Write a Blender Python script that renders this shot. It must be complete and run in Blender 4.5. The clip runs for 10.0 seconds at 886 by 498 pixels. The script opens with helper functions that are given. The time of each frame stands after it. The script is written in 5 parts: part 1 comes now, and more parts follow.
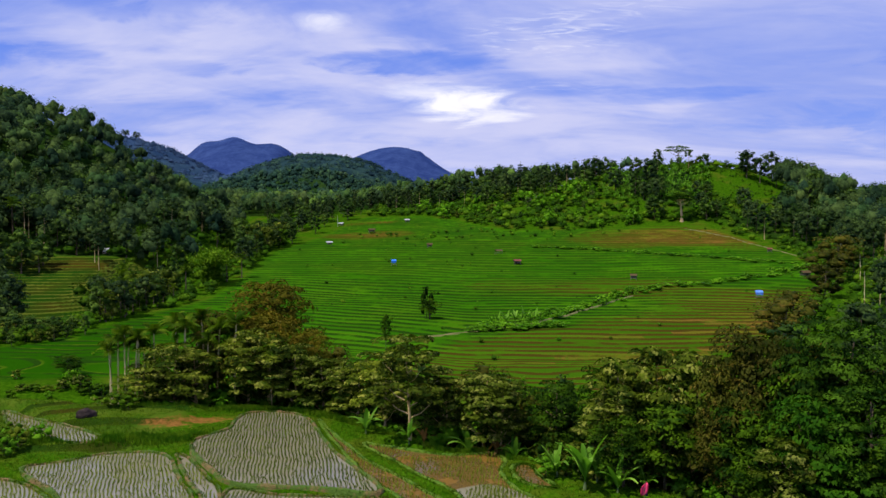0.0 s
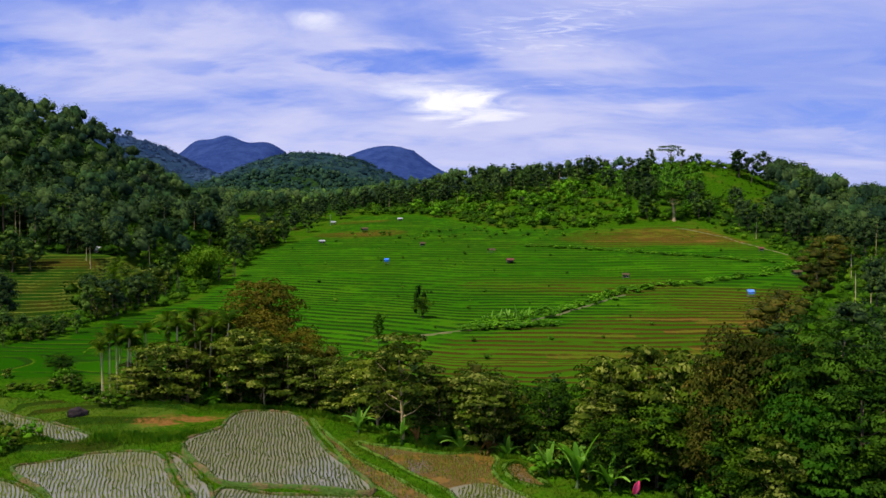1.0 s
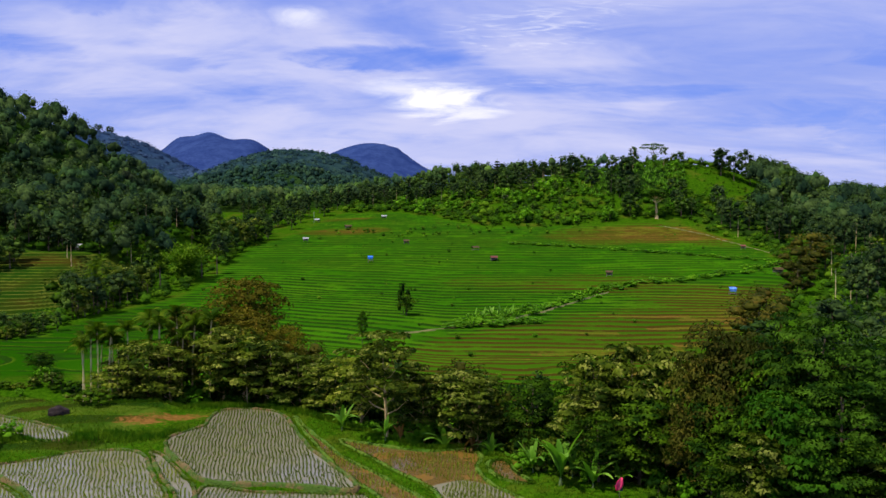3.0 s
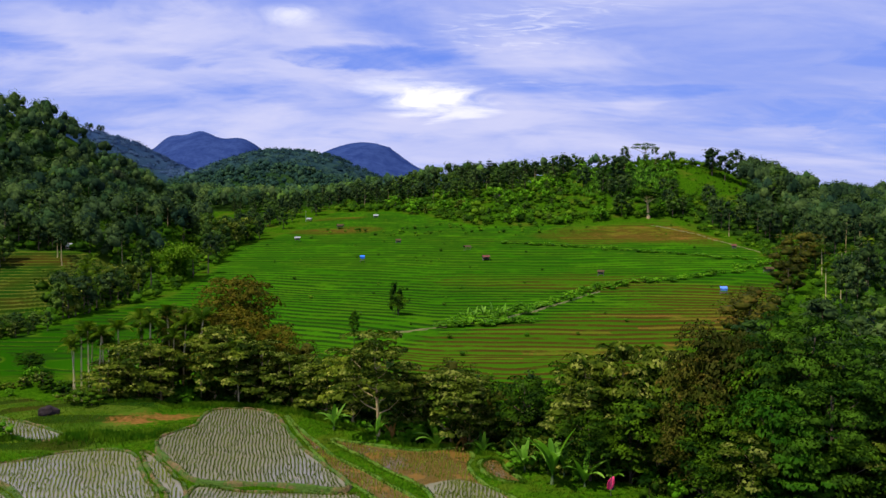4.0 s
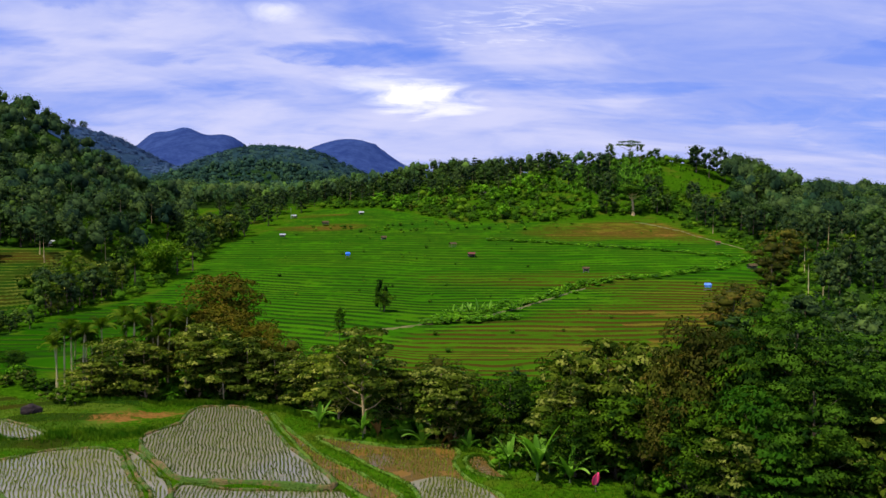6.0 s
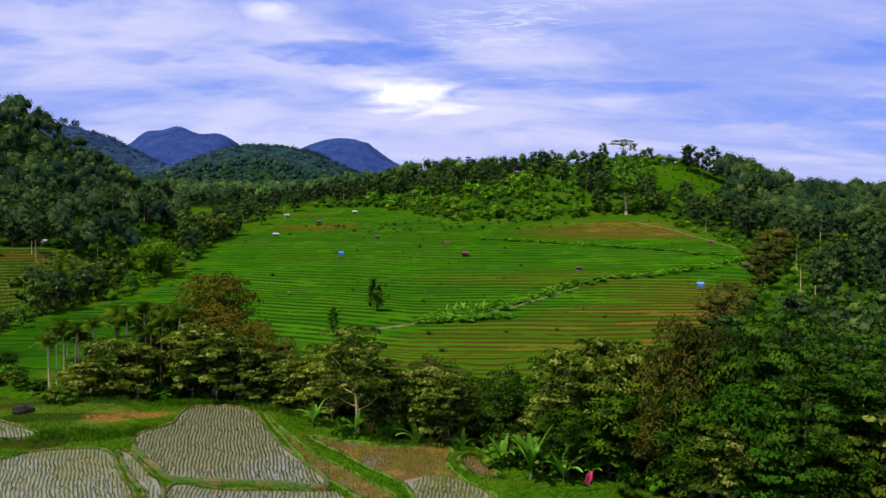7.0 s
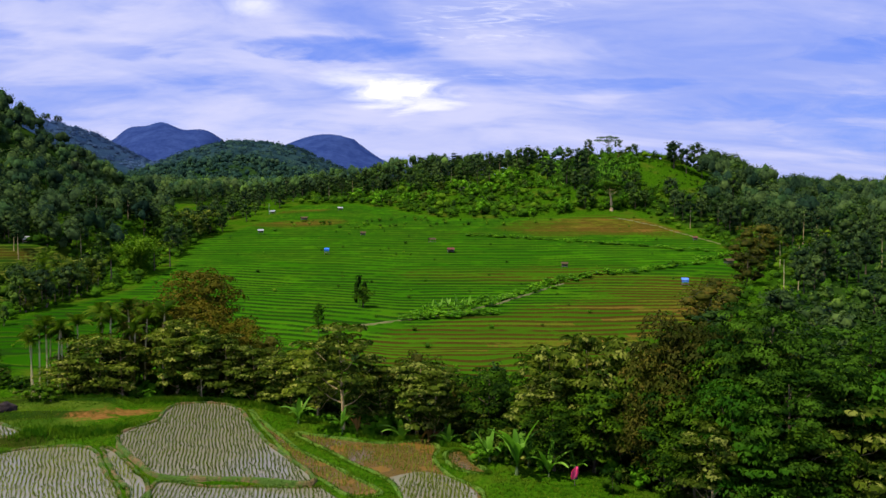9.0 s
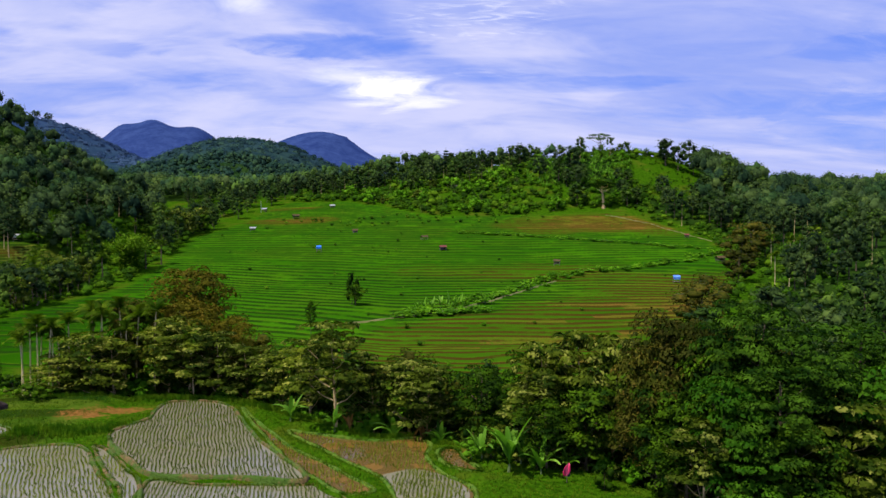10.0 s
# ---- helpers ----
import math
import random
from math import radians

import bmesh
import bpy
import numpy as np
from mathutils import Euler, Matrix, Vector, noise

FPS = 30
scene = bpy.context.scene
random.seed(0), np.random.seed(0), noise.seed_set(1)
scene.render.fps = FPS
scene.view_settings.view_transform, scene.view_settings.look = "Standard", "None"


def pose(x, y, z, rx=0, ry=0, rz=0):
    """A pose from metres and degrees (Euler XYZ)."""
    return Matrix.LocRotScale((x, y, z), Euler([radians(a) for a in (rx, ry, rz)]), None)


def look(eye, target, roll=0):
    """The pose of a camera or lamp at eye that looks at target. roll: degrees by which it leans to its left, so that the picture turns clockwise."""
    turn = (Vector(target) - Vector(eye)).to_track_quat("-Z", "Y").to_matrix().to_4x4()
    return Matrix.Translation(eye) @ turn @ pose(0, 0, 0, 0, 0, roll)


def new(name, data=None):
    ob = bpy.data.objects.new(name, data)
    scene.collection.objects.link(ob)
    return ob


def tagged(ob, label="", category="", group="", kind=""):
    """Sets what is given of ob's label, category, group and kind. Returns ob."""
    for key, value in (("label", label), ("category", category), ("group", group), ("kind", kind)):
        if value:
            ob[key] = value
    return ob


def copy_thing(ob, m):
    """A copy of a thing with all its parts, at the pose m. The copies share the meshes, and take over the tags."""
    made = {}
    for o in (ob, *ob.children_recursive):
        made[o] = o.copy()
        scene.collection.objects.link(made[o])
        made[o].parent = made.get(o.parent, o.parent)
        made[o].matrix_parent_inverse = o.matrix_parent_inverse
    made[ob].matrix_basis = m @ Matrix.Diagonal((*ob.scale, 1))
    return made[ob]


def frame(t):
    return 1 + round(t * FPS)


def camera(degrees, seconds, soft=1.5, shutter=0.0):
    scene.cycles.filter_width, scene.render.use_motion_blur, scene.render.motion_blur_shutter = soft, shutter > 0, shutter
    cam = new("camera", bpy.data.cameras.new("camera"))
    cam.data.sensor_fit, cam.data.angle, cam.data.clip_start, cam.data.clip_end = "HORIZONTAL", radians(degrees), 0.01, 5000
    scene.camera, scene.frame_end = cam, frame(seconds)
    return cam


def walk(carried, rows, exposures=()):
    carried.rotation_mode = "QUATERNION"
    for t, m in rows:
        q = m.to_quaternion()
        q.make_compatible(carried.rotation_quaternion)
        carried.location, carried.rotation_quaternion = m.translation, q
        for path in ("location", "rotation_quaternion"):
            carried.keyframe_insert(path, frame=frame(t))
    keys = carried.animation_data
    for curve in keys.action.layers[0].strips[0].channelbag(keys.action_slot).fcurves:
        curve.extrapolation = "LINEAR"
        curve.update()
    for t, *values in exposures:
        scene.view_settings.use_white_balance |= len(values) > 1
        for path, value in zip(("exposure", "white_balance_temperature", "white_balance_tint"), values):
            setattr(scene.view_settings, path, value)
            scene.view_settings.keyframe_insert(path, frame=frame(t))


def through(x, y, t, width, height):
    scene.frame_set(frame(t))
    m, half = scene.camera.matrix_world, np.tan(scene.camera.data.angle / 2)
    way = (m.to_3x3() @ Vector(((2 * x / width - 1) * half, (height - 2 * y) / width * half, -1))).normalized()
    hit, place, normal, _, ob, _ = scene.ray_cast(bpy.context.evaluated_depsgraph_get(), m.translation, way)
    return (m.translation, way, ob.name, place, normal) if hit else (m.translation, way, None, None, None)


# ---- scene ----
DEGREES = 56.0
EYE = (0.0, 0.0, 25.0)
cam = camera(DEGREES, 10.0, soft=1.5)
# seconds, then the turn in degrees (Euler XYZ): a hovering camera that pans slowly to the right
TURNS = [
    (0, 87.911, 0.242, 2.699), (0.5, 87.884, 0.190, 2.469), (1, 87.836, 0.148, 2.211), (1.5, 87.764, 0.124, 1.945),
    (2, 87.706, 0.113, 1.658), (2.5, 87.676, 0.098, 1.383), (4, 87.620, 0.024, 0.555), (4.5, 87.564, 0.020, 0.280),
    (5, 87.502, 0.008, 0.012), (5.5, 87.446, 0.000, -0.213), (7, 87.352, 0.010, -0.887), (7.5, 87.300, 0.022, -1.115),
    (8, 87.242, 0.020, -1.355), (8.5, 87.174, 0.018, -1.612), (9, 87.100, 0.020, -1.865), (9.5, 87.025, 0.030, -2.113),
    (10, 86.931, 0.044, -2.398)]
walk(cam, [(t, pose(*EYE, rx, ry, rz)) for t, rx, ry, rz in TURNS],
     exposures=((0, -0.06), (3, -0.03), (7, 0.04), (10, 0.05)))

# ---- light: sun high on the left, thin broken cloud ----
SUN_AZ, SUN_EL = radians(-120), radians(62)
sun = new("sun", bpy.data.lights.new("sun", "SUN"))
sun.data.energy, sun.data.angle, sun.data.color = 4.75, radians(0.6), (1.0, 0.94, 0.82)
sun.matrix_world = look((math.sin(SUN_AZ) * math.cos(SUN_EL) * 500, math.cos(SUN_AZ) * math.cos(SUN_EL) * 500, math.sin(SUN_EL) * 500), (0, 0, 0))


class Graph:
    """A short way to write node trees."""

    def __init__(self, tree):
        self.tree = tree
        tree.nodes.clear()

    def node(self, kind, sockets=()):
        n = self.tree.nodes.new(kind)
        for key, value in dict(sockets).items():
            target = n.inputs[key]
            if isinstance(value, bpy.types.NodeSocket):
                self.tree.links.new(value, target)
            else:
                target.default_value = value
        return n

    def maths(self, op, a, b=0.0, c=0.0, clamp=False):
        n = self.node("ShaderNodeMath", {0: a, 1: b, 2: c})
        n.operation, n.use_clamp = op, clamp
        return n.outputs[0]

    def noise(self, vector, scale, detail=3.0, rough=0.5, distortion=0.0):
        return self.node("ShaderNodeTexNoise", {"Vector": vector, "Scale": scale, "Detail": detail, "Roughness": rough,
                                                "Distortion": distortion}).outputs["Fac"]

    def span(self, value, a, b, c=0.0, d=1.0):
        n = self.node("ShaderNodeMapRange", {"Value": value, "From Min": a, "From Max": b, "To Min": c, "To Max": d})
        n.interpolation_type = "SMOOTHSTEP"
        return n.outputs["Result"]

    def mix(self, fac, a, b, blend="MIX"):
        n = self.node("ShaderNodeMix")
        n.data_type, n.blend_type = "RGBA", blend
        for i, v in ((0, fac), (6, a), (7, b)):
            if isinstance(v, bpy.types.NodeSocket):
                self.tree.links.new(v, n.inputs[i])
            elif i == 0:
                n.inputs[i].default_value = v
            else:
                n.inputs[i].default_value = (*v, 1.0)
        return n.outputs[2]

    def scaled(self, vector, x, y, z):
        return self.node("ShaderNodeMapping", {"Vector": vector, "Scale": (x, y, z)}).outputs[0]


def build_world():
    world = bpy.data.worlds.new("world")
    scene.world = world
    world.use_nodes = True
    g = Graph(world.node_tree)
    sky = g.node("ShaderNodeTexSky")
    sky.sky_type, sky.sun_disc, sky.sun_elevation, sky.sun_rotation = "NISHITA", False, SUN_EL, SUN_AZ
    sky.air_density, sky.dust_density, sky.ozone_density = 1.0, 0.4, 2.5
    way = g.node("ShaderNodeTexCoord").outputs["Generated"]
    parts = g.node("ShaderNodeSeparateXYZ", {0: way})
    x, y, z = parts.outputs
    # the cloud sheet seen in perspective: way / (z + offset)
    up = g.maths("ADD", g.maths("MAXIMUM", z, 0.0), 0.22)
    flat = g.node("ShaderNodeCombineXYZ", {0: g.maths("DIVIDE", x, up), 1: g.maths("DIVIDE", y, up), 2: 3.7}).outputs[0]
    broad = g.noise(g.scaled(flat, 0.55, 0.85, 1.0), 1.1, 6.0, 0.55, 0.8)
    wisps = g.noise(g.scaled(flat, 0.7, 1.5, 1.0), 3.0, 7.0, 0.60, 1.4)
    fray = g.maths("SUBTRACT", g.noise(g.scaled(flat, 0.8, 1.3, 1), 3.6, 6.0, 0.6, 0.9), 0.5)
    aside = g.maths("DIVIDE", x, g.maths("MAXIMUM", y, 0.05))
    ahead = g.span(y, 0.0, 0.3)

    def patches(rows, ragged):
        """Soft ragged patches ahead: tangent of the bearing, height, half width, half height, strength."""
        total = None
        for gx, gz, sx, sz, amount in rows:
            dx = g.maths("DIVIDE", g.maths("SUBTRACT", aside, gx), sx)
            dz = g.maths("DIVIDE", g.maths("SUBTRACT", z, gz), sz)
            r2 = g.maths("ADD", g.maths("ADD", g.maths("MULTIPLY", dx, dx), g.maths("MULTIPLY", dz, dz)), g.maths("MULTIPLY", fray, ragged))
            blob = g.maths("MULTIPLY", g.span(r2, 1.9, 0.0), amount)
            total = blob if total is None else g.maths("MAXIMUM", total, blob)
        return g.maths("MULTIPLY", total, ahead)

    glow = patches(((-0.022, 0.134, 0.056, 0.020, 1.0), (-0.195, 0.228, 0.036, 0.013, 0.9), (-0.060, 0.148, 0.05, 0.012, 0.7), (0.02, 0.124, 0.04, 0.010, 0.8)), 4.5)
    haze = patches(((-0.36, 0.160, 0.19, 0.035, 0.75), (-0.44, 0.205, 0.12, 0.025, 0.6), (-0.10, 0.120, 0.30, 0.035, 0.75), (0.10, 0.185, 0.10, 0.02, 0.5), (-0.1, 0.08, 0.4, 0.02, 0.5), (-0.24, 0.205, 0.15, 0.030, 0.8), (-0.14, 0.160, 0.16, 0.045, 0.8)), 4.0)
    gaps = patches(((-0.075, 0.182, 0.10, 0.011, 0.75), (-0.60, 0.172, 0.12, 0.018, 0.8), (-0.45, 0.230, 0.06, 0.012, 0.7), (0.235, 0.140, 0.10, 0.008, 0.5), (0.47, 0.090, 0.10, 0.020, 0.8),
                    (0.52, 0.070, 0.10, 0.014, 0.8), (0.56, 0.165, 0.10, 0.014, 0.7), (0.12, 0.147, 0.07, 0.006, 0.4), (-0.36, 0.170, 0.06, 0.008, 0.5), (0.48, 0.085, 0.20, 0.040, 0.6), (0.36, 0.20, 0.24, 0.04, 0.2)), 8.0)
    ripples = g.maths("MULTIPLY", patches(((0.075, 0.212, 0.085, 0.024, 1.0), (0.18, 0.235, 0.06, 0.012, 0.6), (0.10, 0.150, 0.06, 0.010, 0.5)), 3.0),
                      g.span(g.noise(g.scaled(flat, 0.9, 3.2, 1.0), 11.0, 3.0, 0.5, 1.2), 0.46, 0.72))
    cover = g.maths("ADD", g.maths("MULTIPLY", broad, 0.85), g.maths("MULTIPLY", wisps, 0.3))
    # thicker sheet towards the horizon
    low = g.span(z, 0.02, 0.20, 0.14, 0.03)
    cover = g.maths("ADD", g.maths("ADD", cover, low), g.maths("MULTIPLY", haze, 0.14))
    cover = g.span(g.maths("SUBTRACT", cover, g.maths("MULTIPLY", gaps, 0.22)), 0.34, 0.74)
    shade = g.maths("ADD", g.noise(g.scaled(flat, 0.6, 1.1, 1.0), 2.1, 5.0, 0.55, 0.6), g.maths("MULTIPLY", haze, 0.22))
    cloud = g.mix(g.span(shade, 0.30, 0.78), (3.5, 4.4, 9.3), (6.7, 6.9, 10.0))
    cloud = g.mix(g.maths("MAXIMUM", glow, g.maths("MULTIPLY", ripples, 0.55)), cloud, (11.0, 10.8, 11.5))
    blue = g.mix(1.0, sky.outputs[0], (0.9, 1.15, 1.9), "MULTIPLY")
    blue = g.mix(0.75, blue, (1.45, 2.5, 8.8))
    both = g.mix(g.maths("MAXIMUM", g.maths("MAXIMUM", cover, glow), ripples), blue, cloud)
    back = g.node("ShaderNodeBackground", {"Color": both, "Strength": 0.097})
    out = g.node("ShaderNodeOutputWorld")
    g.tree.links.new(back.outputs[0], out.inputs[0])


build_world()

# ---- materials ----


def material(name, paint, rough=0.8, bump=None, specular=0.3, through=0.0):
    """paint(g) gives the base colour socket, and bump(g) a height socket with its depth in metres."""
    m = bpy.data.materials.new(name)
    m.use_nodes = True
    g = Graph(m.node_tree)
    colour = paint(g)
    shader = g.node("ShaderNodeBsdfPrincipled", {"Roughness": rough, "Specular IOR Level": specular})
    g.tree.links.new(colour, shader.inputs["Base Color"]) if isinstance(colour, bpy.types.NodeSocket) else None
    if not isinstance(colour, bpy.types.NodeSocket):
        shader.inputs["Base Color"].default_value = (*colour, 1.0)
    if bump:
        height, depth = bump(g)
        b = g.node("ShaderNodeBump", {"Height": height, "Distance": depth, "Strength": 1.0})
        g.tree.links.new(b.outputs[0], shader.inputs["Normal"])
    last = shader.outputs[0]
    if through:
        thin = g.node("ShaderNodeBsdfTranslucent")
        g.tree.links.new(g.mix(1.0, colour, (1.3, 1.5, 0.7), "MULTIPLY"), thin.inputs["Color"])
        last = g.node("ShaderNodeMixShader", {0: through, 1: last, 2: thin.outputs[0]}).outputs[0]
    out = g.node("ShaderNodeOutputMaterial")
    g.tree.links.new(last, out.inputs[0])
    return m


def place(g):
    return g.node("ShaderNodeNewGeometry").outputs["Position"]


def leaf_material(name, dark, light, rare=None, rough=0.6, through=0.22):
    """Leaves: each leaf its own tone, each tree its own, and painted patches standing in for lit clumps and dark gaps.
    """

    def paint(g):
        leaf = g.node("ShaderNodeNewGeometry").outputs["Random Per Island"]
        tree = g.node("ShaderNodeObjectInfo").outputs["Random"]
        clump_light = g.noise(place(g), 0.55, 2.0)
        fac = g.maths("ADD", g.maths("MULTIPLY", leaf, 0.28), g.maths("MULTIPLY", g.maths("SUBTRACT", clump_light, 0.43), 3.2), clamp=True)
        c = g.mix(fac, dark, light)
        if rare:
            spot = g.maths("ADD", g.noise(place(g), 0.75, 3.0), g.maths("MULTIPLY", g.maths("SUBTRACT", leaf, 0.5), 0.09))
            c = g.mix(g.maths("MULTIPLY", g.span(spot, 0.54, 0.64), 0.7), c, rare)
        tone = g.mix(tree, (0.52, 0.60, 0.62), (1.46, 1.34, 1.2))
        return g.mix(1.0, c, tone, "MULTIPLY")

    return material(name, paint, rough, None, 0.02, through)


def wood_material(name, tones, through=0.25):
    """Joined woods: each tree has its own tone, held by the mesh, and each spray varies a little."""

    def paint(g):
        n = g.node("ShaderNodeAttribute")
        n.attribute_name = "tree_tone"
        leaf = g.node("ShaderNodeNewGeometry").outputs["Random Per Island"]
        ramp = g.node("ShaderNodeValToRGB", {"Fac": n.outputs["Fac"]})
        for i, tone in enumerate(tones):
            stop = ramp.color_ramp.elements[i] if i < 2 else ramp.color_ramp.elements.new(0.5)
            stop.position, stop.color = i / (len(tones) - 1), (*tone, 1.0)
        return g.mix(1.0, ramp.outputs[0], g.mix(g.span(g.maths("ADD", g.maths("MULTIPLY", leaf, 0.25), g.noise(place(g), 0.5, 4.0, 0.7)), 0.40, 0.80), (0.45, 0.52, 0.55), (1.7, 1.6, 1.35)), "MULTIPLY")

    return material(name, paint, 0.7, None, 0.02, through)


def bark_material(name, dark, light):
    def paint(g):
        p = g.scaled(place(g), 1, 1, 0.25)
        return g.mix(g.span(g.noise(p, 5.0, 5.0, 0.65), 0.35, 0.65), dark, light)

    return material(name, paint, 0.9, lambda g: (g.noise(g.scaled(place(g), 1, 1, 0.2), 12.0, 4.0), 0.03))


LEAF_PALE = leaf_material("leaf_olive", (0.019, 0.040, 0.003), (0.108, 0.148, 0.010), (0.29, 0.31, 0.055))
LEAF_GREEN = leaf_material("leaf_green", (0.008, 0.028, 0.002), (0.072, 0.150, 0.005))
LEAF_RUST = leaf_material("leaf_rust", (0.046, 0.056, 0.003), (0.150, 0.125, 0.010), (0.165, 0.112, 0.012))
LEAF_BROWN = leaf_material("leaf_brown_green", (0.028, 0.040, 0.004), (0.094, 0.092, 0.012), (0.120, 0.086, 0.014))
# forest and woodland leaves: some blue is mixed in to paint haze
LEAF_DARK = leaf_material("leaf_forest", (0.011, 0.029, 0.013), (0.084, 0.138, 0.030))
LEAF_WOOD = leaf_material("leaf_woodland", (0.014, 0.038, 0.009), (0.092, 0.164, 0.022))
LEAF_BIG = leaf_material("leaf_glossy_green", (0.007, 0.027, 0.002), (0.080, 0.176, 0.010))
LEAF_PALM = leaf_material("leaf_palm", (0.036, 0.084, 0.003), (0.110, 0.165, 0.009))
LEAF_BANANA = leaf_material("leaf_banana", (0.080, 0.210, 0.014), (0.190, 0.360, 0.045), None, 0.5, 0.35)
LEAF_BUSH = leaf_material("leaf_bush", (0.054, 0.170, 0.005), (0.150, 0.330, 0.014))
# hillside canopy, its tones made bluer as painted haze
WOOD_NEAR = wood_material("forest_canopy", [(0.011, 0.028, 0.015), (0.030, 0.070, 0.022), (0.064, 0.104, 0.026), (0.016, 0.044, 0.020), (0.060, 0.062, 0.024), (0.012, 0.032, 0.018)])
# these far canopies carry the blue of haze in their base colours
WOOD_HAZE = wood_material("far_ridge_canopy_hazed", [(0.022, 0.044, 0.100), (0.032, 0.060, 0.118), (0.026, 0.050, 0.106)], 0.1)
WOOD_MID = wood_material("upland_canopy_hazed", [(0.012, 0.030, 0.034), (0.028, 0.060, 0.044), (0.014, 0.036, 0.040), (0.036, 0.068, 0.042), (0.012, 0.030, 0.040)], 0.15)
WOOD_VALLEY = wood_material("valley_canopy", [(0.036, 0.084, 0.024), (0.090, 0.160, 0.026), (0.032, 0.076, 0.034), (0.120, 0.165, 0.028), (0.048, 0.108, 0.024), (0.056, 0.090, 0.028)])
# tones of the middle hill, shifted to blue in place of haze
WOOD_MIDDLE = wood_material("middle_canopy_hazed", [(0.014, 0.036, 0.026), (0.036, 0.076, 0.034), (0.018, 0.046, 0.032), (0.052, 0.088, 0.034), (0.014, 0.038, 0.030)], 0.15)
SCRUB = wood_material("hill_scrub", [(0.030, 0.085, 0.003), (0.075, 0.150, 0.006), (0.016, 0.046, 0.003), (0.105, 0.165, 0.008), (0.095, 0.090, 0.010), (0.040, 0.110, 0.004)])
LEAF_BAMBOO = leaf_material("leaf_bamboo", (0.036, 0.098, 0.004), (0.105, 0.190, 0.010))
LEAF_DRY = leaf_material("leaf_dry", (0.16, 0.085, 0.02), (0.34, 0.20, 0.06))
LEAF_LIME = leaf_material("leaf_lime", (0.020, 0.080, 0.003), (0.085, 0.210, 0.010))
BARK_PALE = bark_material("bark_pale", (0.30, 0.20, 0.085), (0.62, 0.46, 0.22))
BARK_DARK = bark_material("bark_dark", (0.055, 0.040, 0.024), (0.16, 0.12, 0.07))
BARK_PALM = bark_material("bark_palm", (0.48, 0.37, 0.16), (0.72, 0.60, 0.30))
STEM_GREEN = bark_material("stem_green", (0.05, 0.09, 0.025), (0.14, 0.19, 0.06))


